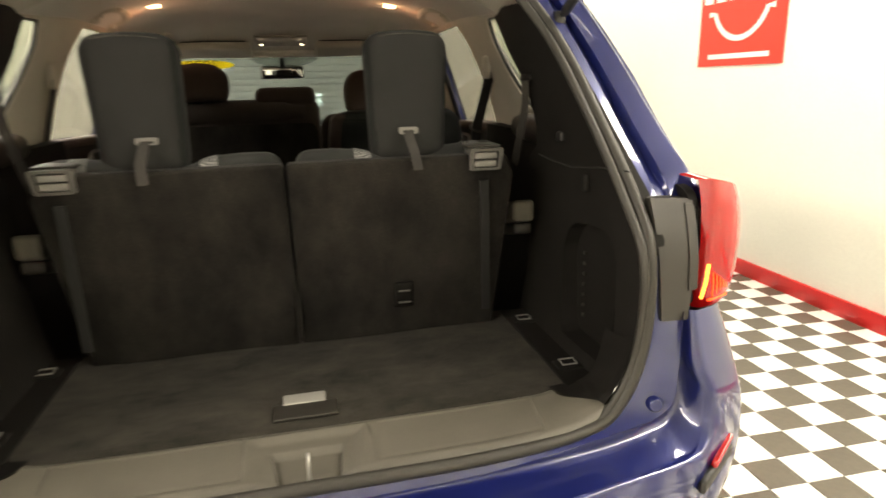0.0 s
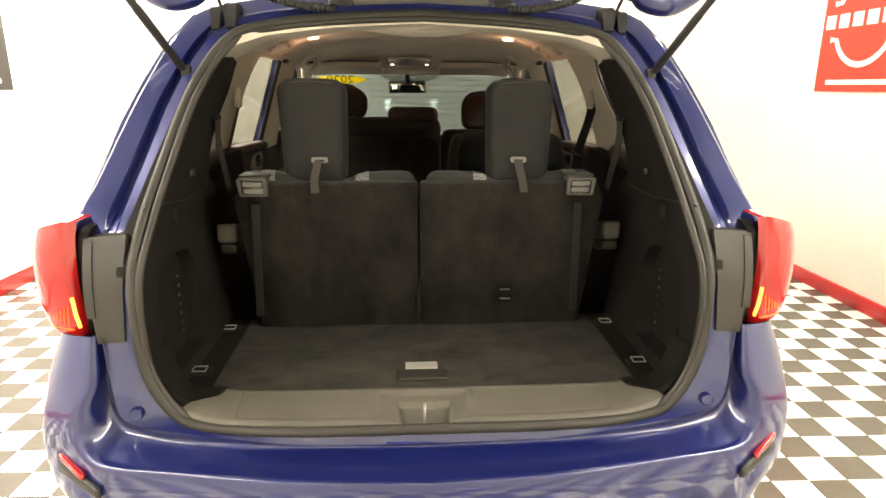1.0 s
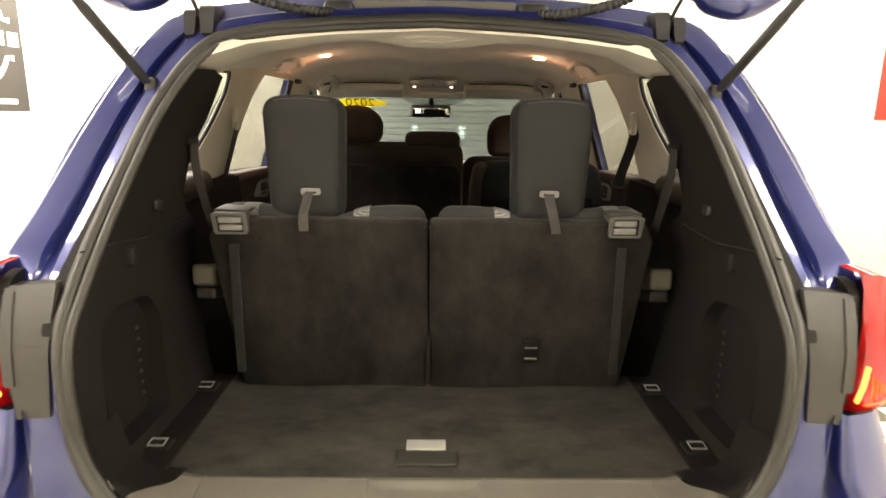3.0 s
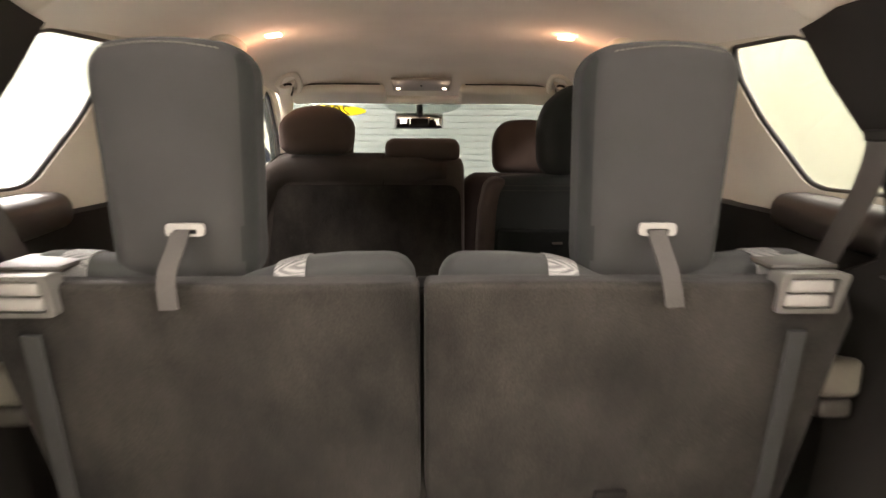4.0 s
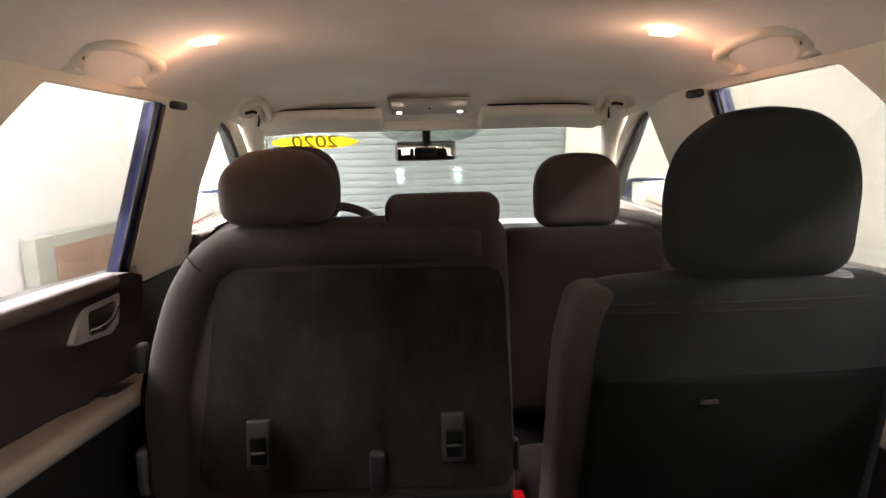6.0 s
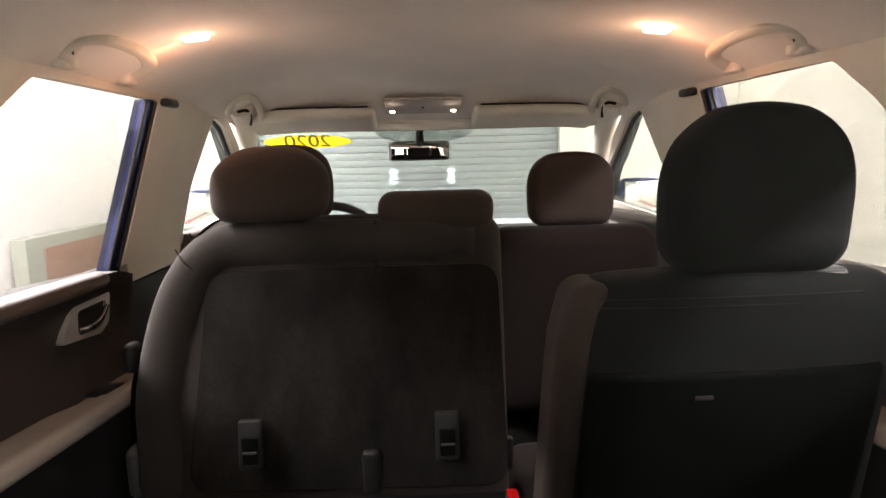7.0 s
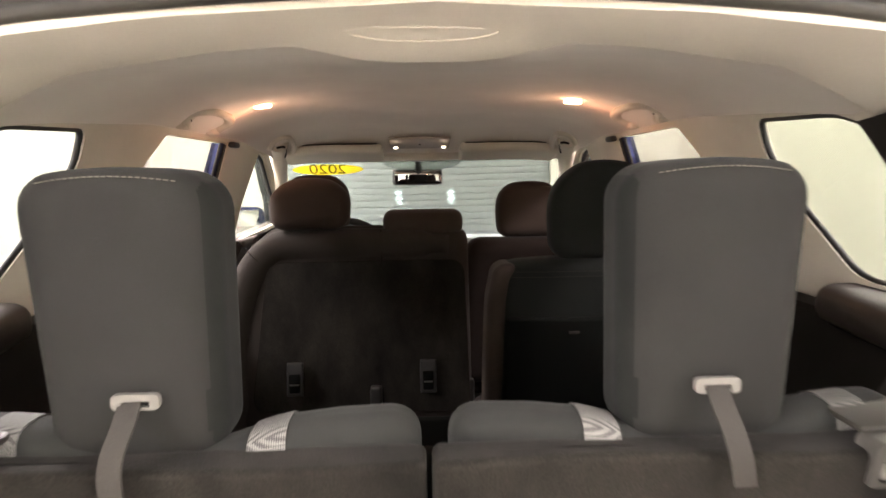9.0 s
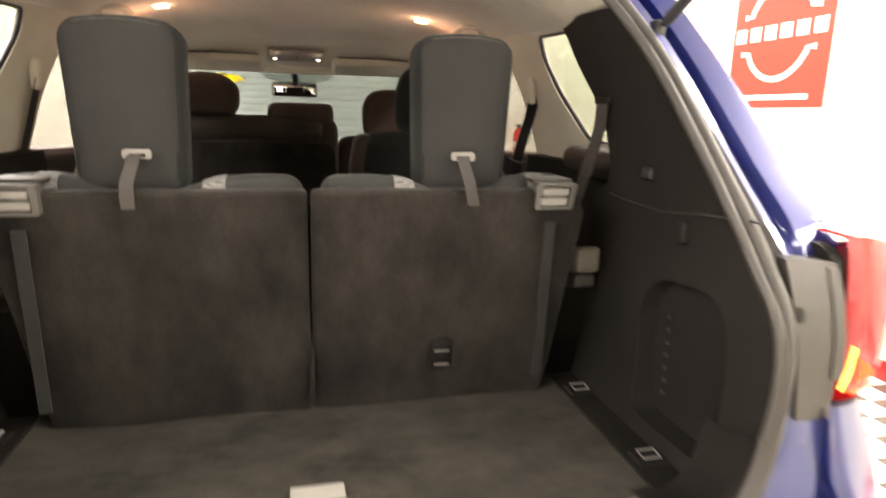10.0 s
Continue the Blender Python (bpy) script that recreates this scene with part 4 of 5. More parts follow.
def grab(sx):
    bar = spline([(sx * 0.640, 1.556, 1.664), (sx * 0.622, 1.527, 1.677), (sx * 0.586, 1.516, 1.692), (sx * 0.562, 1.545, 1.699), (sx * 0.560, 1.62, 1.700), (sx * 0.566, 1.70, 1.697), (sx * 0.588, 1.768, 1.688), (sx * 0.634, 1.792, 1.664)], 5)
    bm = bmesh.new()
    rows = []
    for i, p in enumerate(bar):
        d = (bar[min(len(bar) - 1, i + 1)] - bar[max(0, i - 1)]).normalized()
        up = V((-sx * 0.35, 0, 1)).normalized()
        side = d.cross(up).normalized()
        rows.append([p + side * 0.0185 * math.cos(a) + up * 0.0125 * math.sin(a) for a in [2 * math.pi * k / 12 for k in range(12)]])
    h = part("grab_handle", loft(bm, rows, closed=True, caps=True), BEIGE, car, "beige folding grab handle", 180)
    for y, z in ((1.556, 1.668), (1.786, 1.666)):
        part("handle_foot", cushion(0.016, 0.026, 0.016, 0.010, lambda p: p + V((sx * 0.640, y, z)), 3, 2), BEIGE, h)
    part("handle_bolt", tube(bmesh.new(), [(sx * 0.605, 1.522, 1.675), (sx * 0.603, 1.517, 1.670)], 0.0018, 8), SILL, h)
    hook = spline([(sx * 0.628, 2.44, 1.640), (sx * 0.590, 2.37, 1.668), (sx * 0.548, 2.375, 1.680), (sx * 0.545, 2.47, 1.668), (sx * 0.566, 2.60, 1.634), (sx * 0.615, 2.66, 1.606)], 5)
    k = part("grab_handle", tube(bmesh.new(), hook, 0.0125, 10), BEIGE, car, "beige front grab handle", 180)
    part("handle_gap", tube(bmesh.new(), [p + V((-sx * 0.004, -0.006, 0.011)) for p in hook[2:-6]], 0.0045, 6), TRIM, k)
    part("handle_slot", tube(bmesh.new(), spline([(sx * 0.606, 2.46, 1.640), (sx * 0.580, 2.47, 1.645), (sx * 0.584, 2.53, 1.632), (sx * 0.604, 2.60, 1.608)], 4), 0.005, 6), TRIM, k)
    part("dome_lamp", cushion(0.023, 0.015, 0.005, 0.004, lambda p: p + V((sx * 0.444 - 0.016, 1.682, 1.7235 - sx * 0.10 * p.x)), 2, 2), LAMP_WARM, car, "lit warm dome lamp")
    spot_lamp("dome_glow", (sx * 0.475 - 0.016, 1.696, 1.700), (sx * 0.620, 1.78, 1.655), 0.15, 120, (1.0, 0.33, 0.13), 0.012, 1.0)
    # added fill point hung below the dome lens, brightens the headliner
    data = bpy.data.lights.new("headliner_fill", "POINT")
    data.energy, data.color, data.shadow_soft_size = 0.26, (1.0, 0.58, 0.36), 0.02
    new("headliner_fill", data).location = (sx * 0.444 - 0.016, 1.680, 1.615)
    # visor
    def vis(p):
        return V((p.x + sx * 0.392 - 0.012, 2.70 + p.y + 0.02 * (p.x / 0.22) ** 2 * -1, 1.624 + p.z - 0.25 * p.y - 0.012 * (p.x / 0.22) ** 2 * (1 if p.x * sx > 0 else 0.2)))

    v = part("sun_visor", cushion(0.222, 0.085, 0.022, 0.0205, vis, 5, 8), BEIGE, car, "folded beige sun visor", 180)
    line = [vis(V((sx * 0.2 * q, -0.078, 0.016))) for q in (1, 0.5, 0, -0.5, -0.98)] + [vis(V((sx * -0.214, -0.072, 0.006))), vis(V((sx * -0.216, -0.070, -0.010)))]
    part("visor_gap", tube(bmesh.new(), line, 0.0042, 6), TRIM, v)
    part("visor_pivot", cushion(0.022, 0.015, 0.014, 0.010, lambda p: p + V((sx * 0.605, 2.70, 1.635)), 3, 2), BEIGE, v)
    s = part("console_lamp", cushion(0.009, 0.008, 0.004, 0.003, lambda p: p + V((sx * 0.105 - 0.018, 2.615, 1.640)), 2, 2), LAMP_SPOT, car, "lit map lamp")


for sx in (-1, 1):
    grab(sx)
part("overhead_console", cushion(0.135, 0.10, 0.006, 0.0055, lambda p: V((p.x - 0.018, 2.67 + p.y, 1.6635 + p.z - 0.16 * p.y)), 3, 4), CONSOLE, car, "overhead console in darkened beige plastic")
part("console_button", bx((-0.022, 2.60, 1.649), (-0.014, 2.61, 1.6545), 0.001), BLACK, car)
mir = part("rear_view_mirror", cushion(0.128, 0.018, 0.040, 0.016, lambda p: Matrix.Rotation(radians(7), 3, "Z") @ Matrix.Rotation(radians(1.5), 3, "X") @ p + V((-0.032, 3.045, 1.508)), 4, 4), BLACK, car, "black rear-view mirror")
part("mirror_glass", cushion(0.119, 0.002, 0.033, 0.0018, lambda p: Matrix.Rotation(radians(7), 3, "Z") @ Matrix.Rotation(radians(1.5), 3, "X") @ p + V((-0.030, 3.0255, 1.506)), 2, 3), MIRROR, mir)
part("mirror_stem", tube(bmesh.new(), [(-0.028, 3.05, 1.525), (-0.028, 3.0, 1.56), (-0.028, 2.96, 1.60)], 0.017, 10), BLACK, mir)
part("screen_shade", sheet(rounded([(-0.34, 0.0), (0.31, 0.0), (0.22, 0.10), (0.12, 0.135), (-0.15, 0.135), (-0.25, 0.10)], 0.02), [], lambda x, v, d: shield(x, v, d - 0.008), 0.002, 0.08), GLASS_S, car, "dotted grey shade band").visible_shadow = False
bm = bmesh.new()
loft(bm, [[shield(-0.66 + 0.235 * math.cos(2 * math.pi * i / 32) * 1.0, 0.115 + 0.055 * math.sin(2 * math.pi * i / 32), -0.012 - l) for i in range(32)] for l in (0, 0.002)], closed=True, caps=True)
sticker = tagged(part("window_sticker", bm, YELLOW, None), "oval yellow sticker with dark figures on the windscreen", "sticker")
words = bpy.data.curves.new("figures", "FONT")
words.body, words.size, words.align_x, words.align_y = "2020", 0.088, "CENTER", "CENTER"
lettering = new("figures", words)
bpy.context.view_layer.update()
flat = bmesh.new()
flat.from_mesh(lettering.evaluated_get(bpy.context.evaluated_depsgraph_get()).to_mesh())
bpy.data.objects.remove(lettering)
for v in flat.verts:
    v.co = shield(-0.66 - v.co.x / 0.70, 0.115 - v.co.y * 1.6, -0.026)
part("figures", flat, OLIVE, sticker, "dark printed figures")
# dash, wheel
part("dashboard", cushion(0.74, 0.28, 0.17, 0.08, lambda p: p + V((0, 3.12, 0.99)), 4, 6), BLACK, car, "black dashboard")
ring = [(-0.36 + 0.185 * math.cos(a), 2.68 - 0.08 * math.sin(a), 1.16 + 0.165 * math.sin(a)) for a in [2 * math.pi * i / 40 for i in range(40)]]
whl = part("steering_wheel", tube(bmesh.new(), ring, 0.016, 10, closed=True), BLACK, car, "dark steering wheel", 180)
part("wheel_hub", cushion(0.07, 0.03, 0.06, 0.025, lambda p: p + V((-0.36, 2.71, 1.14)), 3, 2), BLACK, whl)
part("wheel_spoke", bx((-0.535, 2.70, 1.13), (-0.185, 2.715, 1.165), 0.006), SILVER, whl)
part("cabin_floor", bx((-0.745, 0.64, 0.40), (0.745, 3.2, 0.46), 0.01), CARPET, car, "dark cabin carpet")
part("under_body", bx((-0.80, 0.10, 0.30), (0.80, 4.4, 0.385), 0.02), BLACK, car)
part("fire_wall", bx((-0.745, 3.22, 0.46), (0.745, 3.28, 1.1), 0.01), BLACK, car)

# ---------------------------------------------------------------- cargo bay
CARGO = [(0.70, 0.59), (0.79, 0.615), (0.90, 0.632), (1.20, 0.636), (1.34, 0.606), (1.51, 0.558), (1.60, 0.512), (1.66, 0.465), (1.70, 0.44)]


def cargo_x(y, z):
    a = lerp_table(CARGO, z)
    return a + 0.03 * max(0.0, (z - 1.50) / 0.1) * max(0.0, min(1.0, (y - 0.5) / 0.15)) + 0.025 * max(0.0, 1 - y / 0.3) ** 1.5


POCKET = rounded([(0.15, 0.815), (0.385, 0.815), (0.40, 1.03), (0.35, 1.10), (0.19, 1.11), (0.15, 1.05)], 0.04)
for sx in (-1, 1):
    def cargo(y, z, d, sx=sx):
        return V((sx * (cargo_x(y, z) + d), y, z))

    lining = part("cargo_lining", sheet([(0.125, 0.79), (0.050, 0.885), (0.052, 1.12), (0.105, 1.20), (0.190, 1.315), (0.31, 1.49), (0.362, 1.562), (0.42, 1.586), (0.56, 1.592), (0.668, 1.582), (0.656, 1.567), (0.608, 1.50), (0.556, 1.43), (0.535, 1.37), (0.533, 1.30), (0.56, 1.255), (0.63, 1.225), (0.645, 0.70), (0.30, 0.70), (0.16, 0.755)], [POCKET], cargo, 0.03, 0.045), TRIM, car, "charcoal moulded cargo side lining")
    lip = [(0.668, 1.582), (0.656, 1.567), (0.608, 1.50), (0.556, 1.43), (0.535, 1.37), (0.533, 1.30), (0.56, 1.255), (0.63, 1.225)]
    part("lining_return", loft(bmesh.new(), [[cargo(y, z, 0.0) for y, z in lip], [cargo(y, z, 0.006) + V((0, 0.008, 0)) for y, z in lip], [V((sx * (inner_x(z) - 0.002), y + 0.03, z)) for y, z in lip]]), TRIM, lining)
    back = bmesh.new()
    loft(back, [[cargo(y, z, 0.002) for y, z in POCKET], [V((sx * 0.668, y * 0.96 + 0.011, z * 0.97 + 0.028)) for y, z in POCKET]], closed=True)
    back.faces.new([v for v in back.verts][len(POCKET):])
    part("storage_pocket", back, TRIM, lining, "dark recessed pocket")
    for i in range(7):
        part("vent_slot", bx((min(sx * 0.662, sx * 0.6665), 0.337, 0.86 + 0.026 * i), (max(sx * 0.662, sx * 0.6665), 0.347, 0.867 + 0.026 * i), 0.001), GREY, lining)
    part("lining_seam", tube(bmesh.new(), [cargo(y, z, -0.0005) for y, z in ((0.115, 1.245), (0.22, 1.240), (0.36, 1.225), (0.46, 1.228), (0.55, 1.235))], 0.0022, 5), BLACK, lining)
    part("bag_hook", cushion(0.010, 0.012, 0.022, 0.008, lambda p, sx=sx: cargo(0.285, 1.20, -0.004) + p, 3, 2), TRIM, lining, "black bag hook")
    part("trim_button", cushion(0.007, 0.015, 0.012, 0.006, lambda p, sx=sx: cargo(0.385, 1.293, -0.003) + p, 3, 2), BLACK, lining, "round grey trim button")
    part("side_ledge", cushion(0.058, 0.185, 0.036, 0.034, lambda p, sx=sx: p + V((sx * (0.724 + 0.03 * max(0.0, p.y) / 0.185), 0.79, 1.280 + 0.010 * p.y)), 5, 5), LEDGE_D, car, "brown padded ledge under the window")
    part("wheel_house", sheet([(0.62, 0.40), (1.26, 0.40), (1.26, 1.27), (0.62, 1.27)], [], lambda y, z, d, sx=sx: V((sx * (0.690 + 0.02 * math.sin(z * 6) + d), y, z)), 0.05, 0.08), TRIM, car, "charcoal wheel house lining")
    tray = part("hinge_cover", cushion(0.030, 0.050, 0.030, 0.014, lambda p, sx=sx: p + V((sx * 0.584, 0.585, 1.078 - 0.25 * p.y)), 4, 3), SILL, car, "pale grey hinge cover beside the seat")
    part("hinge_foot", cushion(0.026, 0.045, 0.016, 0.010, lambda p, sx=sx: p + V((sx * 0.584, 0.59, 1.030 - 0.25 * p.y)), 3, 2), GREY, tray)
    part("side_tray", cushion(0.041, 0.235, 0.004, 0.003, lambda p, sx=sx: p + V((sx * (0.587 + 0.012 * p.y), 0.395, 0.7775)), 2, 4), TRIM, car, "black side tray beside the cargo floor")
    # the lining's toe, from the seal round the end of the sill
    front = spline([(sx * x, 0.012 + 0.05 * (x / 0.65) ** 2, z) for x, z in ((0.556, 0.803), (0.572, 0.813), (0.590, 0.832), (0.614, 0.872), (0.628, 0.925))], 4)
    back = spline([(sx * x, 0.175, z) for x, z in ((0.500, 0.777), (0.545, 0.779), (0.587, 0.786), (0.615, 0.818), (cargo_x(0.175, 0.90) - 0.003, 0.90))], 4)
    part("lining_toe", loft(bmesh.new(), [[a.lerp(b, f) - V((0, 0, lift)) for a, b in zip(front, back)] for f, lift in ((-0.12, 0.004), (0.0, 0.0), (0.1, 0.001), (0.3, 0.006), (0.6, 0.007), (1.0, 0.0))]), TRIM, lining)
    # belts
    path = spline([cargo(0.512, 1.422, -0.010), V((sx * 0.585, 0.545, 1.36)), V((sx * 0.592, 0.60, 1.28)), V((sx * 0.594, 0.65, 1.20))], 4)
    belt = part("seat_belt", ribbon(path, 0.048, (0, 1, 0.15), 0.002), WEB, car, "grey seat belt webbing")
    part("belt_guide", cushion(0.006, 0.030, 0.008, 0.005, lambda p, sx=sx: cargo(0.512, 1.428, -0.006) + p, 3, 2), TRIM, belt)
    if sx < 0:
        path, across = [V((sx * (inner_x(z) - 0.02), y, z)) for y, z in ((1.24, 1.46), (1.245, 1.36), (1.25, 1.26), (1.27, 1.1))], (0, 1, 0)
    else:
        path, across = spline([(0.715, 1.240, 1.46), (0.692, 1.234, 1.37), (0.664, 1.226, 1.28), (0.654, 1.224, 1.21), (0.651, 1.224, 1.10), (0.648, 1.232, 0.97)], 4), (1, 0.25, 0.1)
    belt = part("seat_belt", ribbon(path, 0.042, across, 0.002), BLACK, car, "black seat belt webbing")
    if sx > 0:
        part("belt_clip", tube(bmesh.new(), spline([(0.630, 1.216, 1.272), (0.634, 1.214, 1.258), (0.655, 1.212, 1.246), (0.682, 1.214, 1.246)], 4), 0.0045, 8), DOOR, belt, "curved brown belt clip")
    part("belt_guide", cushion(0.012, 0.02, 0.04, 0.010, lambda p, sx=sx: p + V((sx * (inner_x(1.47) - 0.012), 1.24, 1.47)), 3, 2), BEIGE, belt)
    part("window_lever", cushion(0.012, 0.035, 0.010, 0.008, lambda p, sx=sx: p + V((sx * 0.652, 2.035, 1.634)), 3, 2), BLACK, car)
    for y, z in ((0.541, 0.792), (0.251, 0.783)):
        tie = part("tie_down", cushion(0.030, 0.024, 0.006, 0.005, lambda p, sx=sx, y=y: p + V((sx * 0.592 - 0.006, y, 0.781)), 2, 2), TRIM, car, "tie-down ring in a black cup")
        o = V((sx * 0.592 - 0.006, y, 0.7890))
        part("tie_ring", tube(bmesh.new(), [o + V((-0.017, -0.012, 0)), o + V((0.017, -0.012, 0)), o + V((0.017, 0.012, 0.003)), o + V((-0.017, 0.012, 0.003))], 0.0022, 6, closed=True), STEEL, tie, "chrome tie-down ring")


def floor_warp(p):
    return p + V((0, 0.395, 0.762 + 0.002 * math.sin(p.x * 9 + 1) * math.cos(p.y * 11)))


bay = part("cargo_floor", cushion(0.628, 0.255, 0.014, 0.008, floor_warp, 3, 14), CARPET_F, car, "charcoal velour cargo floor with faint marks")
part("floor_pull", cushion(0.064, 0.030, 0.004, 0.003, lambda p: p + V((-0.010, 0.212, 0.779)), 2, 3), GREY, bay, "grey lift handle of the cargo floor")
part("pull_flap", cushion(0.044, 0.022, 0.004, 0.003, lambda p: p + V((-0.012, 0.258, 0.7805)), 2, 3), FLAP, bay, "pale grey flap")
SILL_PROF = [(0.012, 0.733), (0.016, 0.750), (0.024, 0.757), (0.045, 0.764), (0.085, 0.774), (0.125, 0.783), (0.138, 0.780), (0.150, 0.770)]


def ease(t):
    t = max(0.0, min(1.0, t))
    return t * t * (3 - 2 * t)


def sill_z(x, y):
    """The sill: a rounded front, two sunken panels and the hollow round the latch."""
    z = lerp_table(SILL_PROF, y) + lerp_table([(0.30, 0.0), (0.42, 0.006), (0.505, 0.015), (0.56, 0.030), (0.60, 0.042)], abs(x)) * (1 - 0.75 * ease((y - 0.03) / 0.09))
    for x0, x1 in ((-0.462, -0.124), (0.104, 0.445)):
        k = ease((x - x0 - 0.10 * (0.125 - y)) / 0.003) * ease((x1 + (0.06 if x0 > 0 else 0.0) * (y - 0.125) - x) / 0.003)
        z -= 0.0035 * k * ease((0.128 - y) / 0.003) * ease((y - 0.032) / 0.004)
    u = abs(x + 0.010)
    z -= 0.010 * ease((0.098 + 0.25 * (y - 0.06) - u) / 0.020) * ease((0.128 - y) / 0.018)
    z -= 0.014 * ease((0.063 + 0.15 * (y - 0.06) - u) / 0.005) * ease((0.092 - y) / 0.006)
    return z


def tuck(x, y):
    """The sill narrows towards the seats, where the side lining sweeps round its ends."""
    u = max(0.0, abs(x) - 0.45)
    return math.copysign(min(abs(x), 0.45) + u * (1 - 0.62 * ease((y - 0.02) / 0.11)), x)


xs = sorted({round(-0.572 + 1.144 * i / 60, 4) for i in range(61)} | {round(c + 0.002 * k, 4) for c in (-0.459, -0.127, 0.100, 0.440, -0.068, 0.048) for k in range(-4, 5)})
ys = sorted({y for y, z in SILL_PROF} | {round(0.028 + 0.0035 * k, 4) for k in range(32)})
sill = part("sill_plate", loft(bmesh.new(), [[V((tuck(x, y), y + 0.016 * max(0.0, (abs(x) - 0.42) / 0.13) ** 2 * max(0.0, 1 - (y - 0.012) / 0.11), sill_z(x, y))) for y in ys] for x in xs]), SILL, car, "scuffed grey plastic sill plate with sunken panels", 60)
part("striker", tube(bmesh.new(), spline([(-0.010, 0.052, 0.745), (-0.010, 0.050, 0.776), (-0.010, 0.040, 0.786), (-0.010, 0.028, 0.776), (-0.010, 0.026, 0.735)], 4), 0.0032, 8), STEEL, sill, "steel latch striker")

# ---------------------------------------------------------------- seats
def third_seat(sx):
    """A third-row seat: carpeted back, cloth front, tall headrest with its strap."""
    cx = -0.012
    seat = thing("rear_seat", "upright third-row seat with carpeted back and tall charcoal headrest", "car seat", "third-row seats", (sx * 0.28, 0.65, 0.46))
    wide = 0.266 if sx > 0 else 0.257

    def lean(z):
        return 0.422 + (1.262 - z) * 0.302

    def back(p):
        z = p.z + 1.009
        out = (p.x * sx + wide) / (2 * wide)
        taper = 0.018 * max(0.0, (1.19 - z) / 0.42) * out
        top = 0.03 * max(0.0, (z - 1.21) / 0.05) * max(0.0, out - 0.85) / 0.15
        bow = 0.006 * math.sin(p.x * 14) * math.sin(z * 9)
        return V((p.x + sx * (wide + 0.0025) + cx - sx * (taper + top), lean(z) + p.y + 0.03 + (bow if p.y < 0 else 0) + 0.02 * max(0, out - 0.8), z))

    part("backrest", cushion(wide, 0.028, 0.248, 0.011, back, 4, 12), CARPET, seat, "charcoal velour carpeted seat back", 180)

    def front(p):
        z = p.z + 1.045
        return V((p.x + sx * 0.262 + cx + 0.007, lean(z) + 0.082 + p.y + 0.02 * (abs(p.x) / 0.2) ** 2, z - 0.008 - 0.034 * math.exp(-(p.x / 0.075) ** 2) - 0.006 * max(0.0, -p.x * sx / 0.25) ** 4))

    part("seat_pad", cushion(0.247, 0.042, 0.243, 0.034, front, 5, 8), CLOTH_P, seat, "charcoal cloth seat pad", 180)
    for xa in (0.168, 0.432):
        rows = []
        for i in range(5):
            px = xa - 0.262 - 0.019 + 0.038 * i / 4
            ring = []
            for k in range(4):
                for q in range(6):
                    a = math.pi / 2 * (k + q / 5)
                    ring.append(V((sx * px, (0.0435 - 0.035) * (1 if k in (0, 3) else -1) + 0.035 * math.cos(a), (0.2445 - 0.035) * (1 if k in (0, 1) else -1) + 0.035 * math.sin(a))))
            rows.append([front(p) for p in ring])
        part("mesh_inlay", loft(bmesh.new(), rows, closed=True, caps=True), NET, seat, "pale mesh inlay")
    part("seat_base", cushion(0.25, 0.22, 0.07, 0.05, lambda p: p + V((sx * 0.262 + cx, 0.92, 0.72)), 4, 4), CLOTH, seat, "charcoal cloth seat base", 180)
    part("seat_frame", bx((min(sx * 0.06, sx * 0.46), 0.72, 0.46), (max(sx * 0.06, sx * 0.46), 1.08, 0.66), 0.02), BLACK, seat)

    def headform(p):
        z = p.z + 1.383
        s = 1 - 0.10 * (1 - (p.z + 0.15) / 0.30) - 0.05 * max(0, (p.z - 0.10) / 0.05) ** 2
        return V((p.x * s + (0.288 if sx > 0 else -0.294) + cx, 0.524 + p.y - 0.02 * (1 - (p.x / 0.11) ** 2) * (p.y < 0) + (1.39 - z) * 0.06, z + 0.012 * (1 - (p.x / 0.11) ** 2) * max(0, p.z / 0.15)))

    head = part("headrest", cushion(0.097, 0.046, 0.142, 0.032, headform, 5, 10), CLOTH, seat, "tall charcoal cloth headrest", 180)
    # side faces take a darker cloth: their shade is put into the colour
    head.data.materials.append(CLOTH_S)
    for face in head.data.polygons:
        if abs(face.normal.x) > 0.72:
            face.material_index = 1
    dashes = bmesh.new()
    for i in range(22):
        x0 = -0.064 + 0.128 * i / 21
        tube(dashes, [headform(V((x0 + o, -0.0375, 0.1340 - 0.35 * (x0 + o) ** 2))) for o in (-0.002, 0.002)], 0.0008, 5)
    part("top_seam", dashes, SILL, head, "pale stitching")
    part("strap_guide", sheet(rounded([(-0.0225, -0.006), (0.0225, -0.006), (0.0225, 0.0095), (-0.0225, 0.0095)], 0.006), [rounded([(-0.0135, -0.0035), (0.0135, -0.0035), (0.0135, 0.0025), (-0.0135, 0.0025)], 0.002)], lambda u, w, d: V((u + sx * 0.278 + cx + 0.003, 0.4495 + d, 1.315 + w)), 0.006, 0.02), WHITEP, head, "pale grey strap guide")
    path = spline([(sx * 0.281 + cx, 0.454, 1.314), (sx * 0.281 + cx, 0.440, 1.300), (sx * (0.281 + 0.006) + cx, 0.420, 1.268), (sx * (0.281 + 0.010) + cx + 0.004, 0.420, 1.230)], 4)
    part("pull_strap", ribbon(path, 0.0215, (1, 0, 0.05), 0.003), WEB, head, "grey webbing pull strap")
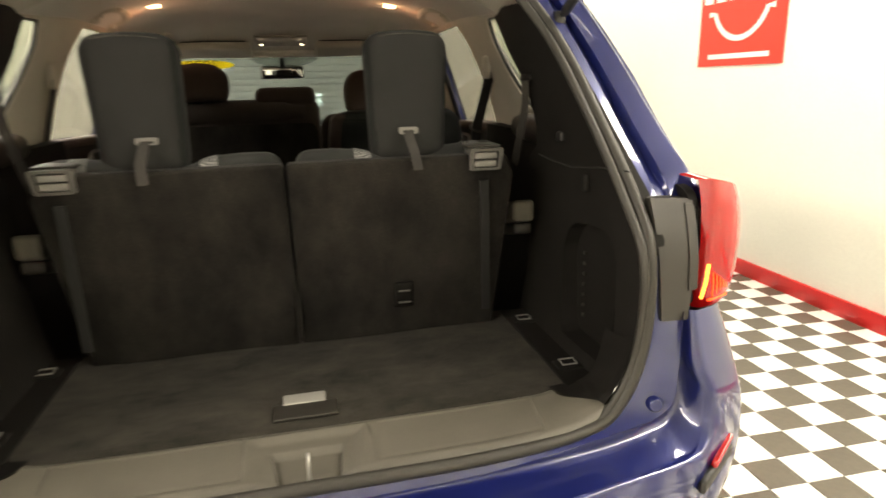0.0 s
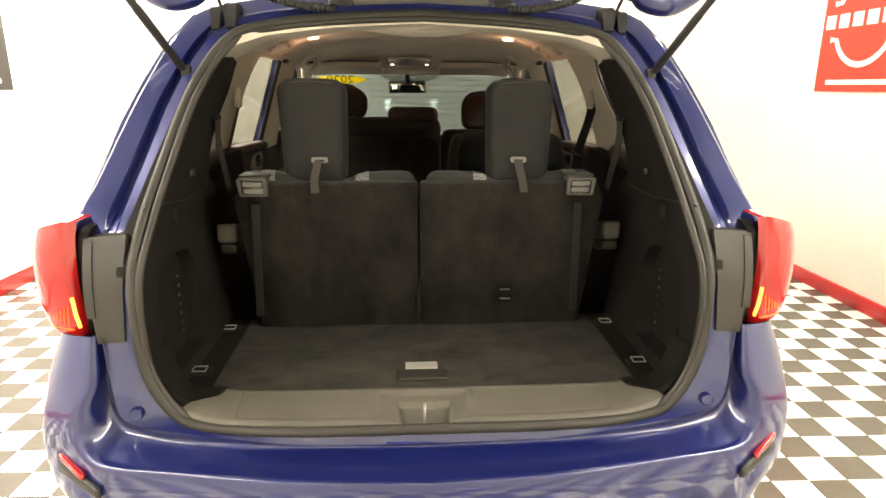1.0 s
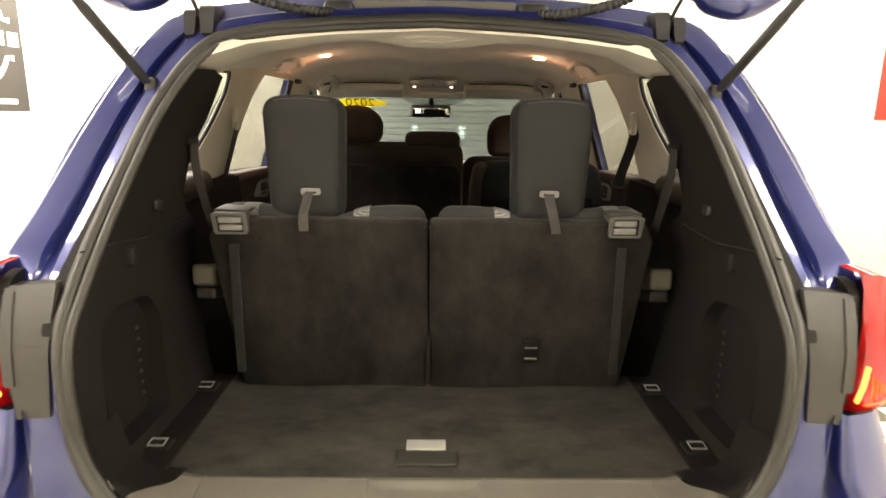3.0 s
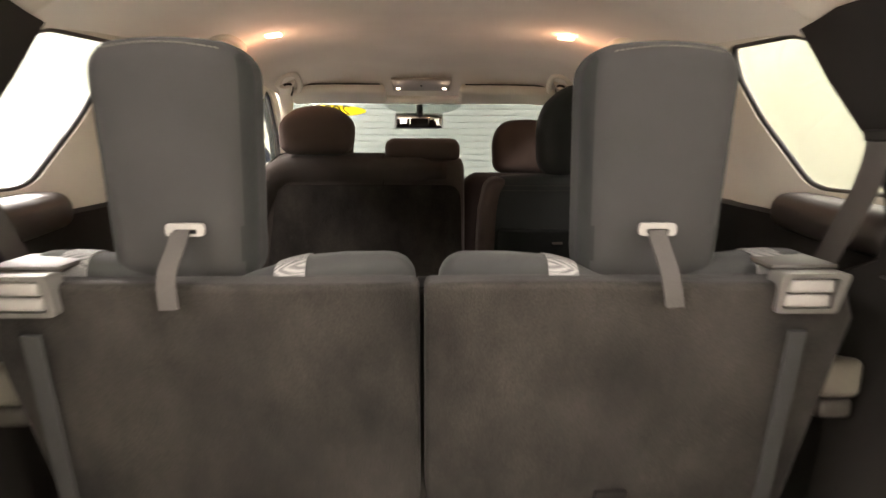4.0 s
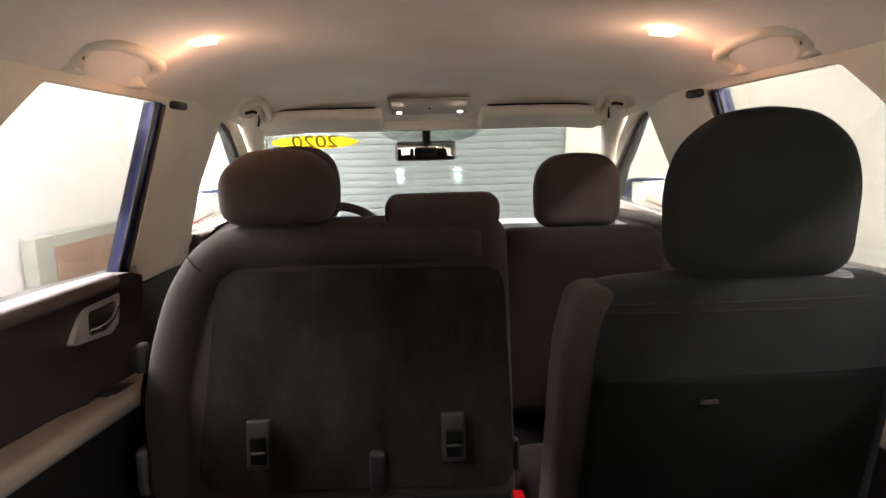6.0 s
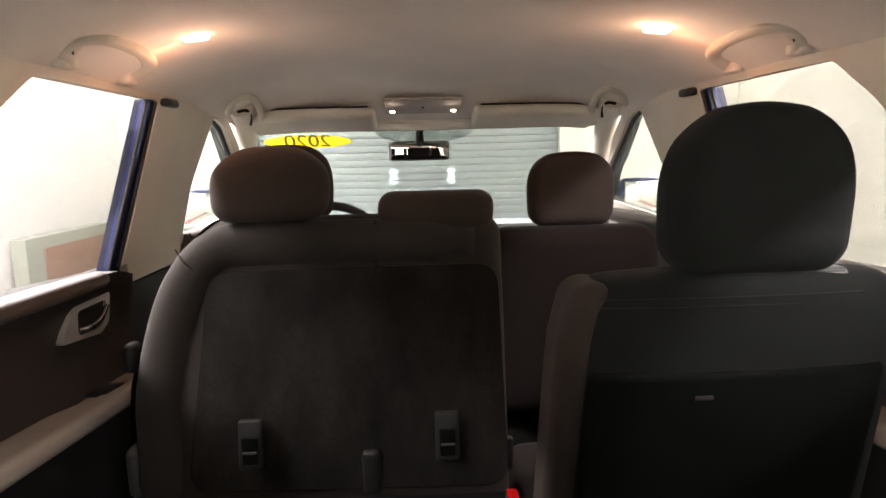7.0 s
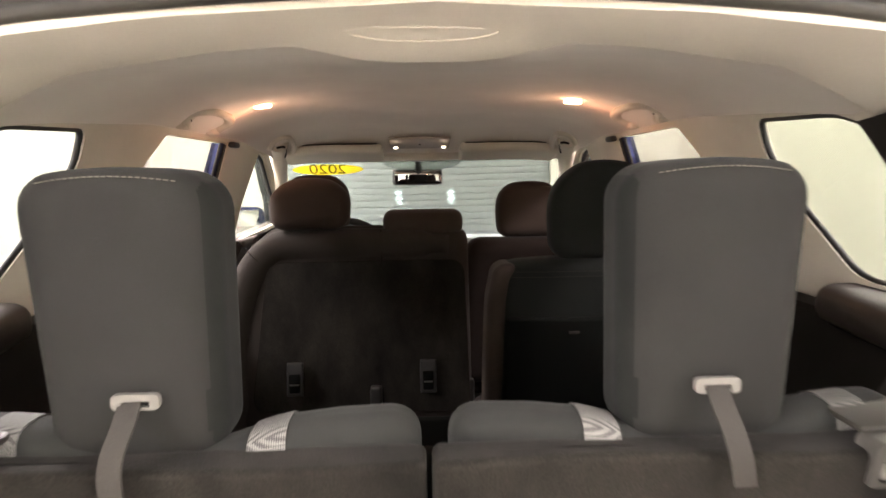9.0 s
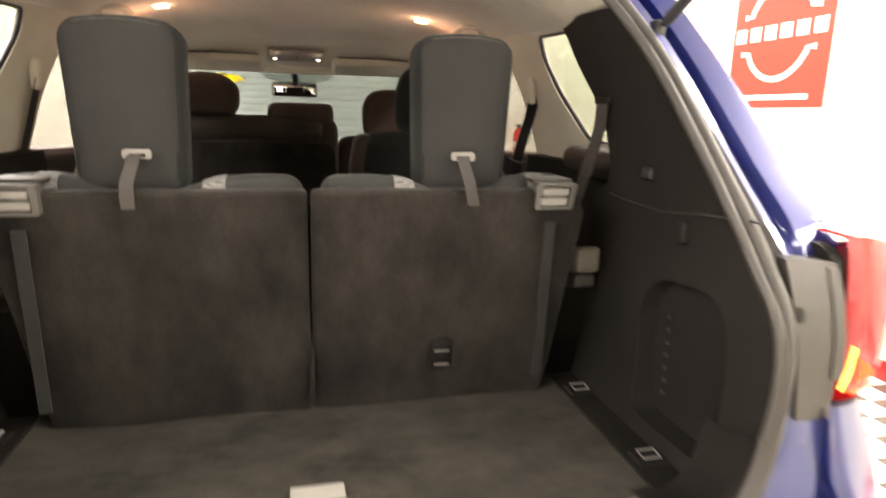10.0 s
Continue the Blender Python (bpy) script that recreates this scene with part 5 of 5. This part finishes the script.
    # release lever in its silver bezel
    bz = part("release_bezel", sheet(rounded([(-0.038, -0.026), (0.038, -0.026), (0.041, 0.026), (-0.041, 0.026)], 0.007), [rounded([(-0.030, -0.020), (0.030, -0.020), (0.030, 0.020), (-0.030, 0.020)], 0.005)], lambda u, w, d: V((u + sx * 0.456 + cx, 0.426 - 0.30 * w + d - 0.008, 1.245 + w)), 0.03, 0.03), SILVER, seat, "silver seat release surround")
    for w0 in (0.009, -0.010):
        part("release_lever", cushion(0.028, 0.006, 0.0085, 0.005, lambda p, w0=w0: p + V((sx * 0.456 + cx, 0.426 - 0.30 * w0, 1.245 + w0)), 3, 3), WHITEP, bz, "pale grey release lever")
    part("bezel_cap", bx((min(sx * 0.415, sx * 0.498) + cx, 0.436, 1.269), (max(sx * 0.415, sx * 0.498) + cx, 0.52, 1.277), 0.004), GREY, seat)
    path = [(sx * (0.456 + 0.036 * t) + cx, lean(1.195 - 0.37 * t) - 0.004, 1.195 - 0.37 * t) for t in (0, 0.25, 0.5, 0.75, 1)]
    part("side_webbing", ribbon(path, 0.022, (1, 0, 0), 0.004), CLOTH, seat, "grey webbing band")
    if sx > 0:
        latch = part("latch_plate", cushion(0.024, 0.006, 0.036, 0.005, lambda p: V((p.x + 0.254, lean(0.897 + p.z) - 0.002 + p.y, 0.897 + p.z)), 2, 3), TRIM, seat, "black child-seat anchor plate")
        for w0 in (-0.018, 0.012):
            part("anchor_bar", bx((0.238, lean(0.897) - 0.016, 0.894 + w0), (0.270, lean(0.897) - 0.009, 0.899 + w0), 0.002), SILVER, latch)
    else:
        part("split_filler", bx((cx - 0.006, 0.53, 0.80), (cx + 0.006, 0.55, 1.22), 0.003), TRIM, seat)


for sx in (-1, 1):
    third_seat(sx)


def headrest(cx, cy, cz, hw, hd, hh, mat, seat, crown=0.35, tilt=0.0):
    def form(p):
        t = (p.z + hh) / (2 * hh)
        s = 1 - 0.07 * (1 - t) ** 2 - crown * 0.5 * max(0.0, (t - 0.45) / 0.55) ** 2.4
        return V((p.x * s + cx, p.y * (1 - 0.15 * t) + cy + tilt * p.z, p.z + cz + 0.014 * (1 - (p.x / hw) ** 2) * t - 0.008 * t))

    h = part("headrest", cushion(hw, hd, hh, min(0.045, hd * 0.8), form, 5, 8), mat, seat, "rounded dark cloth headrest", 180)
    for ox in (-0.055, 0.055):
        part("headrest_post", tube(bmesh.new(), [(cx + ox, cy, cz - hh + 0.01), (cx + ox, cy - tilt * 0.05, cz - hh - 0.05)], 0.006, 8), BLACK, h, "dark post")
    return h


def bench_seat():
    """The wider second-row seat, slid and tipped forward, with an armrest section in its middle."""
    seat = thing("bench_seat", "dark second-row seat tipped forward, with carpeted back", "car seat", "second-row seats", (-0.25, 1.8, 0.46))

    def lean(z):
        return 1.600 + (z - 1.0) * 0.19

    def body(p):
        z = p.z + 1.075
        t = (z - 0.78) / 0.60
        left = (0.36 - p.x) / 0.72
        out = 0.15 * max(0.0, (z - 1.02) / 0.35) ** 1.6 * max(0.0, left - 0.45) / 0.55
        return V((p.x - 0.262 + out, lean(z) + 0.065 + p.y + (0.05 * max(0, left - 0.85) / 0.15 if p.y < 0 else 0), z))

    back = part("backrest", cushion(0.383, 0.065, 0.298, 0.05, body, 5, 14), CLOTH_M, seat, "dark brown-black cloth backrest", 180)

    outline = rounded([(-0.505, 0.862), (0.112, 0.850), (0.104, 1.276), (-0.462, 1.276)], 0.045, 6)
    part("back_board", sheet(outline, [], lambda x, z, d: V((x, lean(z) - 0.004 + d, z)), 0.02, 0.05), CARPET, seat, "black carpeted back board")
    part("board_piping", tube(bmesh.new(), [V((x, lean(z) - 0.002, z)) for x, z in outline], 0.0022, 6, closed=True), CLOTH_D, seat, "dark piping round the board", 180)
    roll = spline([(-0.556, lean(0.80) + 0.034, 0.80), (-0.562, lean(0.92) + 0.034, 0.92), (-0.566, lean(1.03) + 0.033, 1.03), (-0.545, lean(1.15) + 0.032, 1.15), (-0.510, lean(1.245) + 0.032, 1.245), (-0.452, lean(1.308) + 0.032, 1.308), (-0.36, lean(1.318) + 0.032, 1.318), (-0.10, lean(1.318) + 0.032, 1.318), (0.062, lean(1.312) + 0.032, 1.312)], 5)
    part("shoulder_roll", tube(bmesh.new(), roll, [0.050 if 2 < i < len(roll) - 3 else 0.040 for i in range(len(roll))], 16), CLOTH_M, seat, "rolled cloth edge of the backrest", 180)
    part("roll_seam", tube(bmesh.new(), spline([(-0.525, lean(1.325) - 0.002, 1.322), (-0.498, lean(1.295) - 0.020, 1.295), (-0.462, lean(1.268) - 0.006, 1.268)], 5), 0.0016, 5), CLOTH_D, seat)
    part("roll_seam", tube(bmesh.new(), [p + V((-0.040, 0.004, 0.0)) for p in roll[4:24]], 0.0016, 5), CLOTH_D, seat)
    part("lower_flap", cushion(0.300, 0.012, 0.09, 0.010, lambda p: V((p.x - 0.188, lean(0.75) - 0.02 + p.y + (p.z + 0.09) * 0.12, p.z + 0.75)), 4, 4), POCKET_C, seat, "black carpet flap")
    for x in (-0.382, -0.006):
        pl = part("anchor_plate", cushion(0.023, 0.006, 0.046, 0.005, lambda p, x=x: V((p.x + x, lean(0.955 + p.z) - 0.020 + p.y, 0.955 + p.z)), 3, 3), BLACK, seat, "black child-seat anchor plate")
        part("anchor_slot", bx((x - 0.015, lean(0.94) - 0.030, 0.915), (x + 0.015, lean(0.94) - 0.022, 0.972), 0.002), POCKET_C, pl)
        part("anchor_bar", bx((x - 0.013, lean(0.94) - 0.034, 0.941), (x + 0.013, lean(0.94) - 0.028, 0.945), 0.001), SILVER, pl)
    part("belt_stalk", cushion(0.017, 0.012, 0.045, 0.010, lambda p: V((p.x - 0.155, 1.575 + p.y, 0.885 + p.z)), 3, 3), BLACK, seat, "black buckle stalk")
    part("belt_stalk", cushion(0.012, 0.010, 0.035, 0.009, lambda p: V((p.x + 0.115, 1.60 + p.y, 0.90 + p.z)), 3, 3), BLACK, seat)
    part("seam", tube(bmesh.new(), [(-0.135, lean(z) - 0.003, z) for z in (1.27, 1.31, 1.35, 1.368)], 0.0018, 6), CLOTH_D, seat)
    headrest(-0.342, 1.705, 1.441, 0.120, 0.05, 0.072, CLOTH_B, seat, 0.6, 0.2)
    part("centre_headrest", cushion(0.118, 0.045, 0.038, 0.03, lambda p: p + V((-0.012, 1.715, 1.382)), 4, 4), CLOTH_B, seat, "low centre headrest", 180)
    part("recline_knob", cushion(0.012, 0.022, 0.030, 0.010, lambda p: p + V((-0.640, 1.685, 1.10)), 3, 2), BLACK, seat, "black recline lever")
    part("recliner_cover", cushion(0.016, 0.05, 0.052, 0.015, lambda p: p + V((-0.628, 1.66, 0.880)), 5, 3), SILVER, seat, "grey recliner cover")
    part("seat_base", cushion(0.37, 0.20, 0.09, 0.06, lambda p: p + V((-0.26, 1.92, 0.74)), 4, 4), CLOTH_D, seat, "dark seat cushion", 180)
    part("seat_frame", bx((-0.58, 1.72, 0.46), (0.05, 2.05, 0.66), 0.02), BLACK, seat)


def single_seat():
    """The narrower second-row seat, slid back and reclined."""
    seat = thing("single_seat", "dark second-row seat with tall rounded headrest, leaning back", "car seat", "second-row seats", (0.37, 1.5, 0.46))

    def lean(z):
        return 1.165 + (1.335 - z) * 0.30

    def body(p):
        z = p.z + 1.065
        t = max(0.0, (z - 1.2) / 0.14)
        s = 1 - 0.06 * t * t
        return V((p.x * s + 0.368 + 0.13 * (1.3 - z) * max(0.0, p.x / 0.24), lean(z) + 0.065 + p.y + 0.03 * (abs(p.x) / 0.25) ** 3 * (p.y < 0), z - 0.012 * (abs(p.x) / 0.25) ** 2 * t))

    part("backrest", cushion(0.236, 0.065, 0.275, 0.05, body, 5, 10), CLOTH_S, seat, "dark cloth backrest", 180)
    part("back_board", cushion(0.196, 0.012, 0.19, 0.011, lambda p: V((p.x + 0.364 + 0.13 * (0.285 - p.z) * max(0.0, p.x / 0.24), lean(p.z + 1.015) + 0.003 + p.y + 0.03 * (abs(p.x) / 0.25) ** 3, p.z + 1.015)), 5, 5), POCKET_C, seat, "black cloth back pocket", 180)
    part("side_bolster", cushion(0.027, 0.052, 0.262, 0.024, lambda p: V((p.x + 0.153 + 0.020 * max(0.0, (p.z - 0.14) / 0.13) ** 2, lean(p.z + 1.066) + 0.068 + p.y, p.z + 1.066)), 5, 8), CLOTH_B, seat, "brown-black side bolster", 180)
    part("fabric_tag", bx((0.306, lean(1.17) - 0.0125, 1.166), (0.330, lean(1.17) - 0.0095, 1.172), 0.0008), CLOTH_M, seat, "small grey fabric tag")
    for dz in (0.0, 0.012):
        path = [(x, lean(1.305 - dz) - 0.001 + 0.03 * (abs(x - 0.338) / 0.25) ** 3, 1.312 - dz) for x in [0.165 + 0.34 * i / 8 for i in range(9)]]
        part("stitching", tube(bmesh.new(), path, 0.0007, 5), CLOTH_M, seat, "grey stitching")
    part("mesh_inlay", cushion(0.07, 0.035, 0.012, 0.010, lambda p: p + V((0.43, 1.232, 1.3275)), 3, 3), NET, seat, "pale mesh inlay")
    headrest(0.381, 1.225, 1.437, 0.1215, 0.055, 0.106, CLOTH_S, seat, 0.75, -0.05)
    part("seat_base", cushion(0.24, 0.24, 0.09, 0.06, lambda p: p + V((0.37, 1.62, 0.72)), 4, 4), CLOTH_D, seat, "dark seat cushion", 180)
    part("seat_frame", bx((0.18, 1.42, 0.46), (0.56, 1.84, 0.64), 0.02), BLACK, seat)
    buckle = part("belt_buckle", bx((0.095, 1.47, 0.80), (0.12, 1.50, 0.875), 0.004), BLACK, seat, "seat belt buckle")
    part("buckle_button", bx((0.097, 1.468, 0.862), (0.118, 1.502, 0.880), 0.003), LENS, buckle, "red release button")


def front_seat(cx, top):
    seat = thing("front_seat", "dark front seat with rounded headrest", "car seat", "front seats", (cx, 2.4, 0.46))

    def body(p):
        z = p.z + top - 0.30
        t = max(0.0, (p.z - 0.1) / 0.2)
        return V((p.x * (1 - 0.10 * t * t) + cx, 2.14 + (top - z) * 0.25 + p.y, z))

    part("backrest", cushion(0.255, 0.07, 0.30, 0.055, body, 5, 8), CLOTH_D, seat, "dark cloth backrest", 180)
    headrest(cx, 2.16, top + 0.098, 0.124, 0.05, 0.10, CLOTH_B, seat, 0.5, -0.05)
    part("seat_base", cushion(0.25, 0.25, 0.08, 0.06, lambda p: p + V((cx, 2.52, 0.70)), 4, 4), CLOTH_D, seat, "dark seat cushion", 180)
    part("seat_frame", bx((cx - 0.2, 2.3, 0.46), (cx + 0.2, 2.7, 0.63), 0.02), BLACK, seat)


bench_seat()
single_seat()
front_seat(-0.40, 1.325)
front_seat(0.381, 1.288)

# ---------------------------------------------------------------- floor tiles
def tile_mesh(name, mat):
    bm = bmesh.new()
    h, g = T / 2, 0.0012
    rows = [[V((sx * (h - g - o), sy * (h - g - o), z)) for sx, sy in ((-1, -1), (1, -1), (1, 1), (-1, 1))] for o, z in ((0, -0.0118), (0, -0.0012), (0.0012, 0))]
    loft(bm, rows, closed=True)
    bm.faces.new([v for v in bm.verts][-4:])
    return finish(name, bm, mat)


tiles = {1: tile_mesh("tile", TILE_B), 0: tile_mesh("tile", TILE_W)}
joined = {0: [[], []], 1: [[], []]}
c_lo, c_hi = math.ceil((-ROOM_X - COL0) / T) - 1, math.floor((ROOM_X - COL0) / T) + 1
r_lo, r_hi = math.ceil(ROOM_BACK / T) - 1, math.floor(ROOM_FRONT / T) + 1
for c in range(c_lo, c_hi):
    for r in range(r_lo, r_hi):
        x, y, odd = COL0 + (c + 0.5) * T, (r + 0.5) * T, (c + r) % 2
        if 1.0 < x < 3.1 and -0.8 < y < 2.6:
            ob = new("tile", tiles[odd])
            ob.parent = floor
            ob.matrix_basis = HALL @ Matrix.Translation((x, y, 0))
            continue
        vs, fs = joined[odd]
        k, h = len(vs), T / 2 - 0.0012
        for o, z in ((0, -0.0118), (0, -0.0012), (0.0012, 0)):
            vs += [HALL @ V((x + sx * (h - o), y + sy * (h - o), z)) for sx, sy in ((-1, -1), (1, -1), (1, 1), (-1, 1))]
        for a in (0, 4):
            fs += [(k + a + i, k + a + (i + 1) % 4, k + a + 4 + (i + 1) % 4, k + a + 4 + i) for i in range(4)]
        fs.append((k + 8, k + 9, k + 10, k + 11))
for odd, (vs, fs) in joined.items():
    me = bpy.data.meshes.new("tile_field")
    me.from_pydata([tuple(v) for v in vs], [], fs)
    me.materials.append(TILE_B if odd else TILE_W)
    ob = tagged(new("tile_field", me), kind="stuff")
    ob.parent = floor
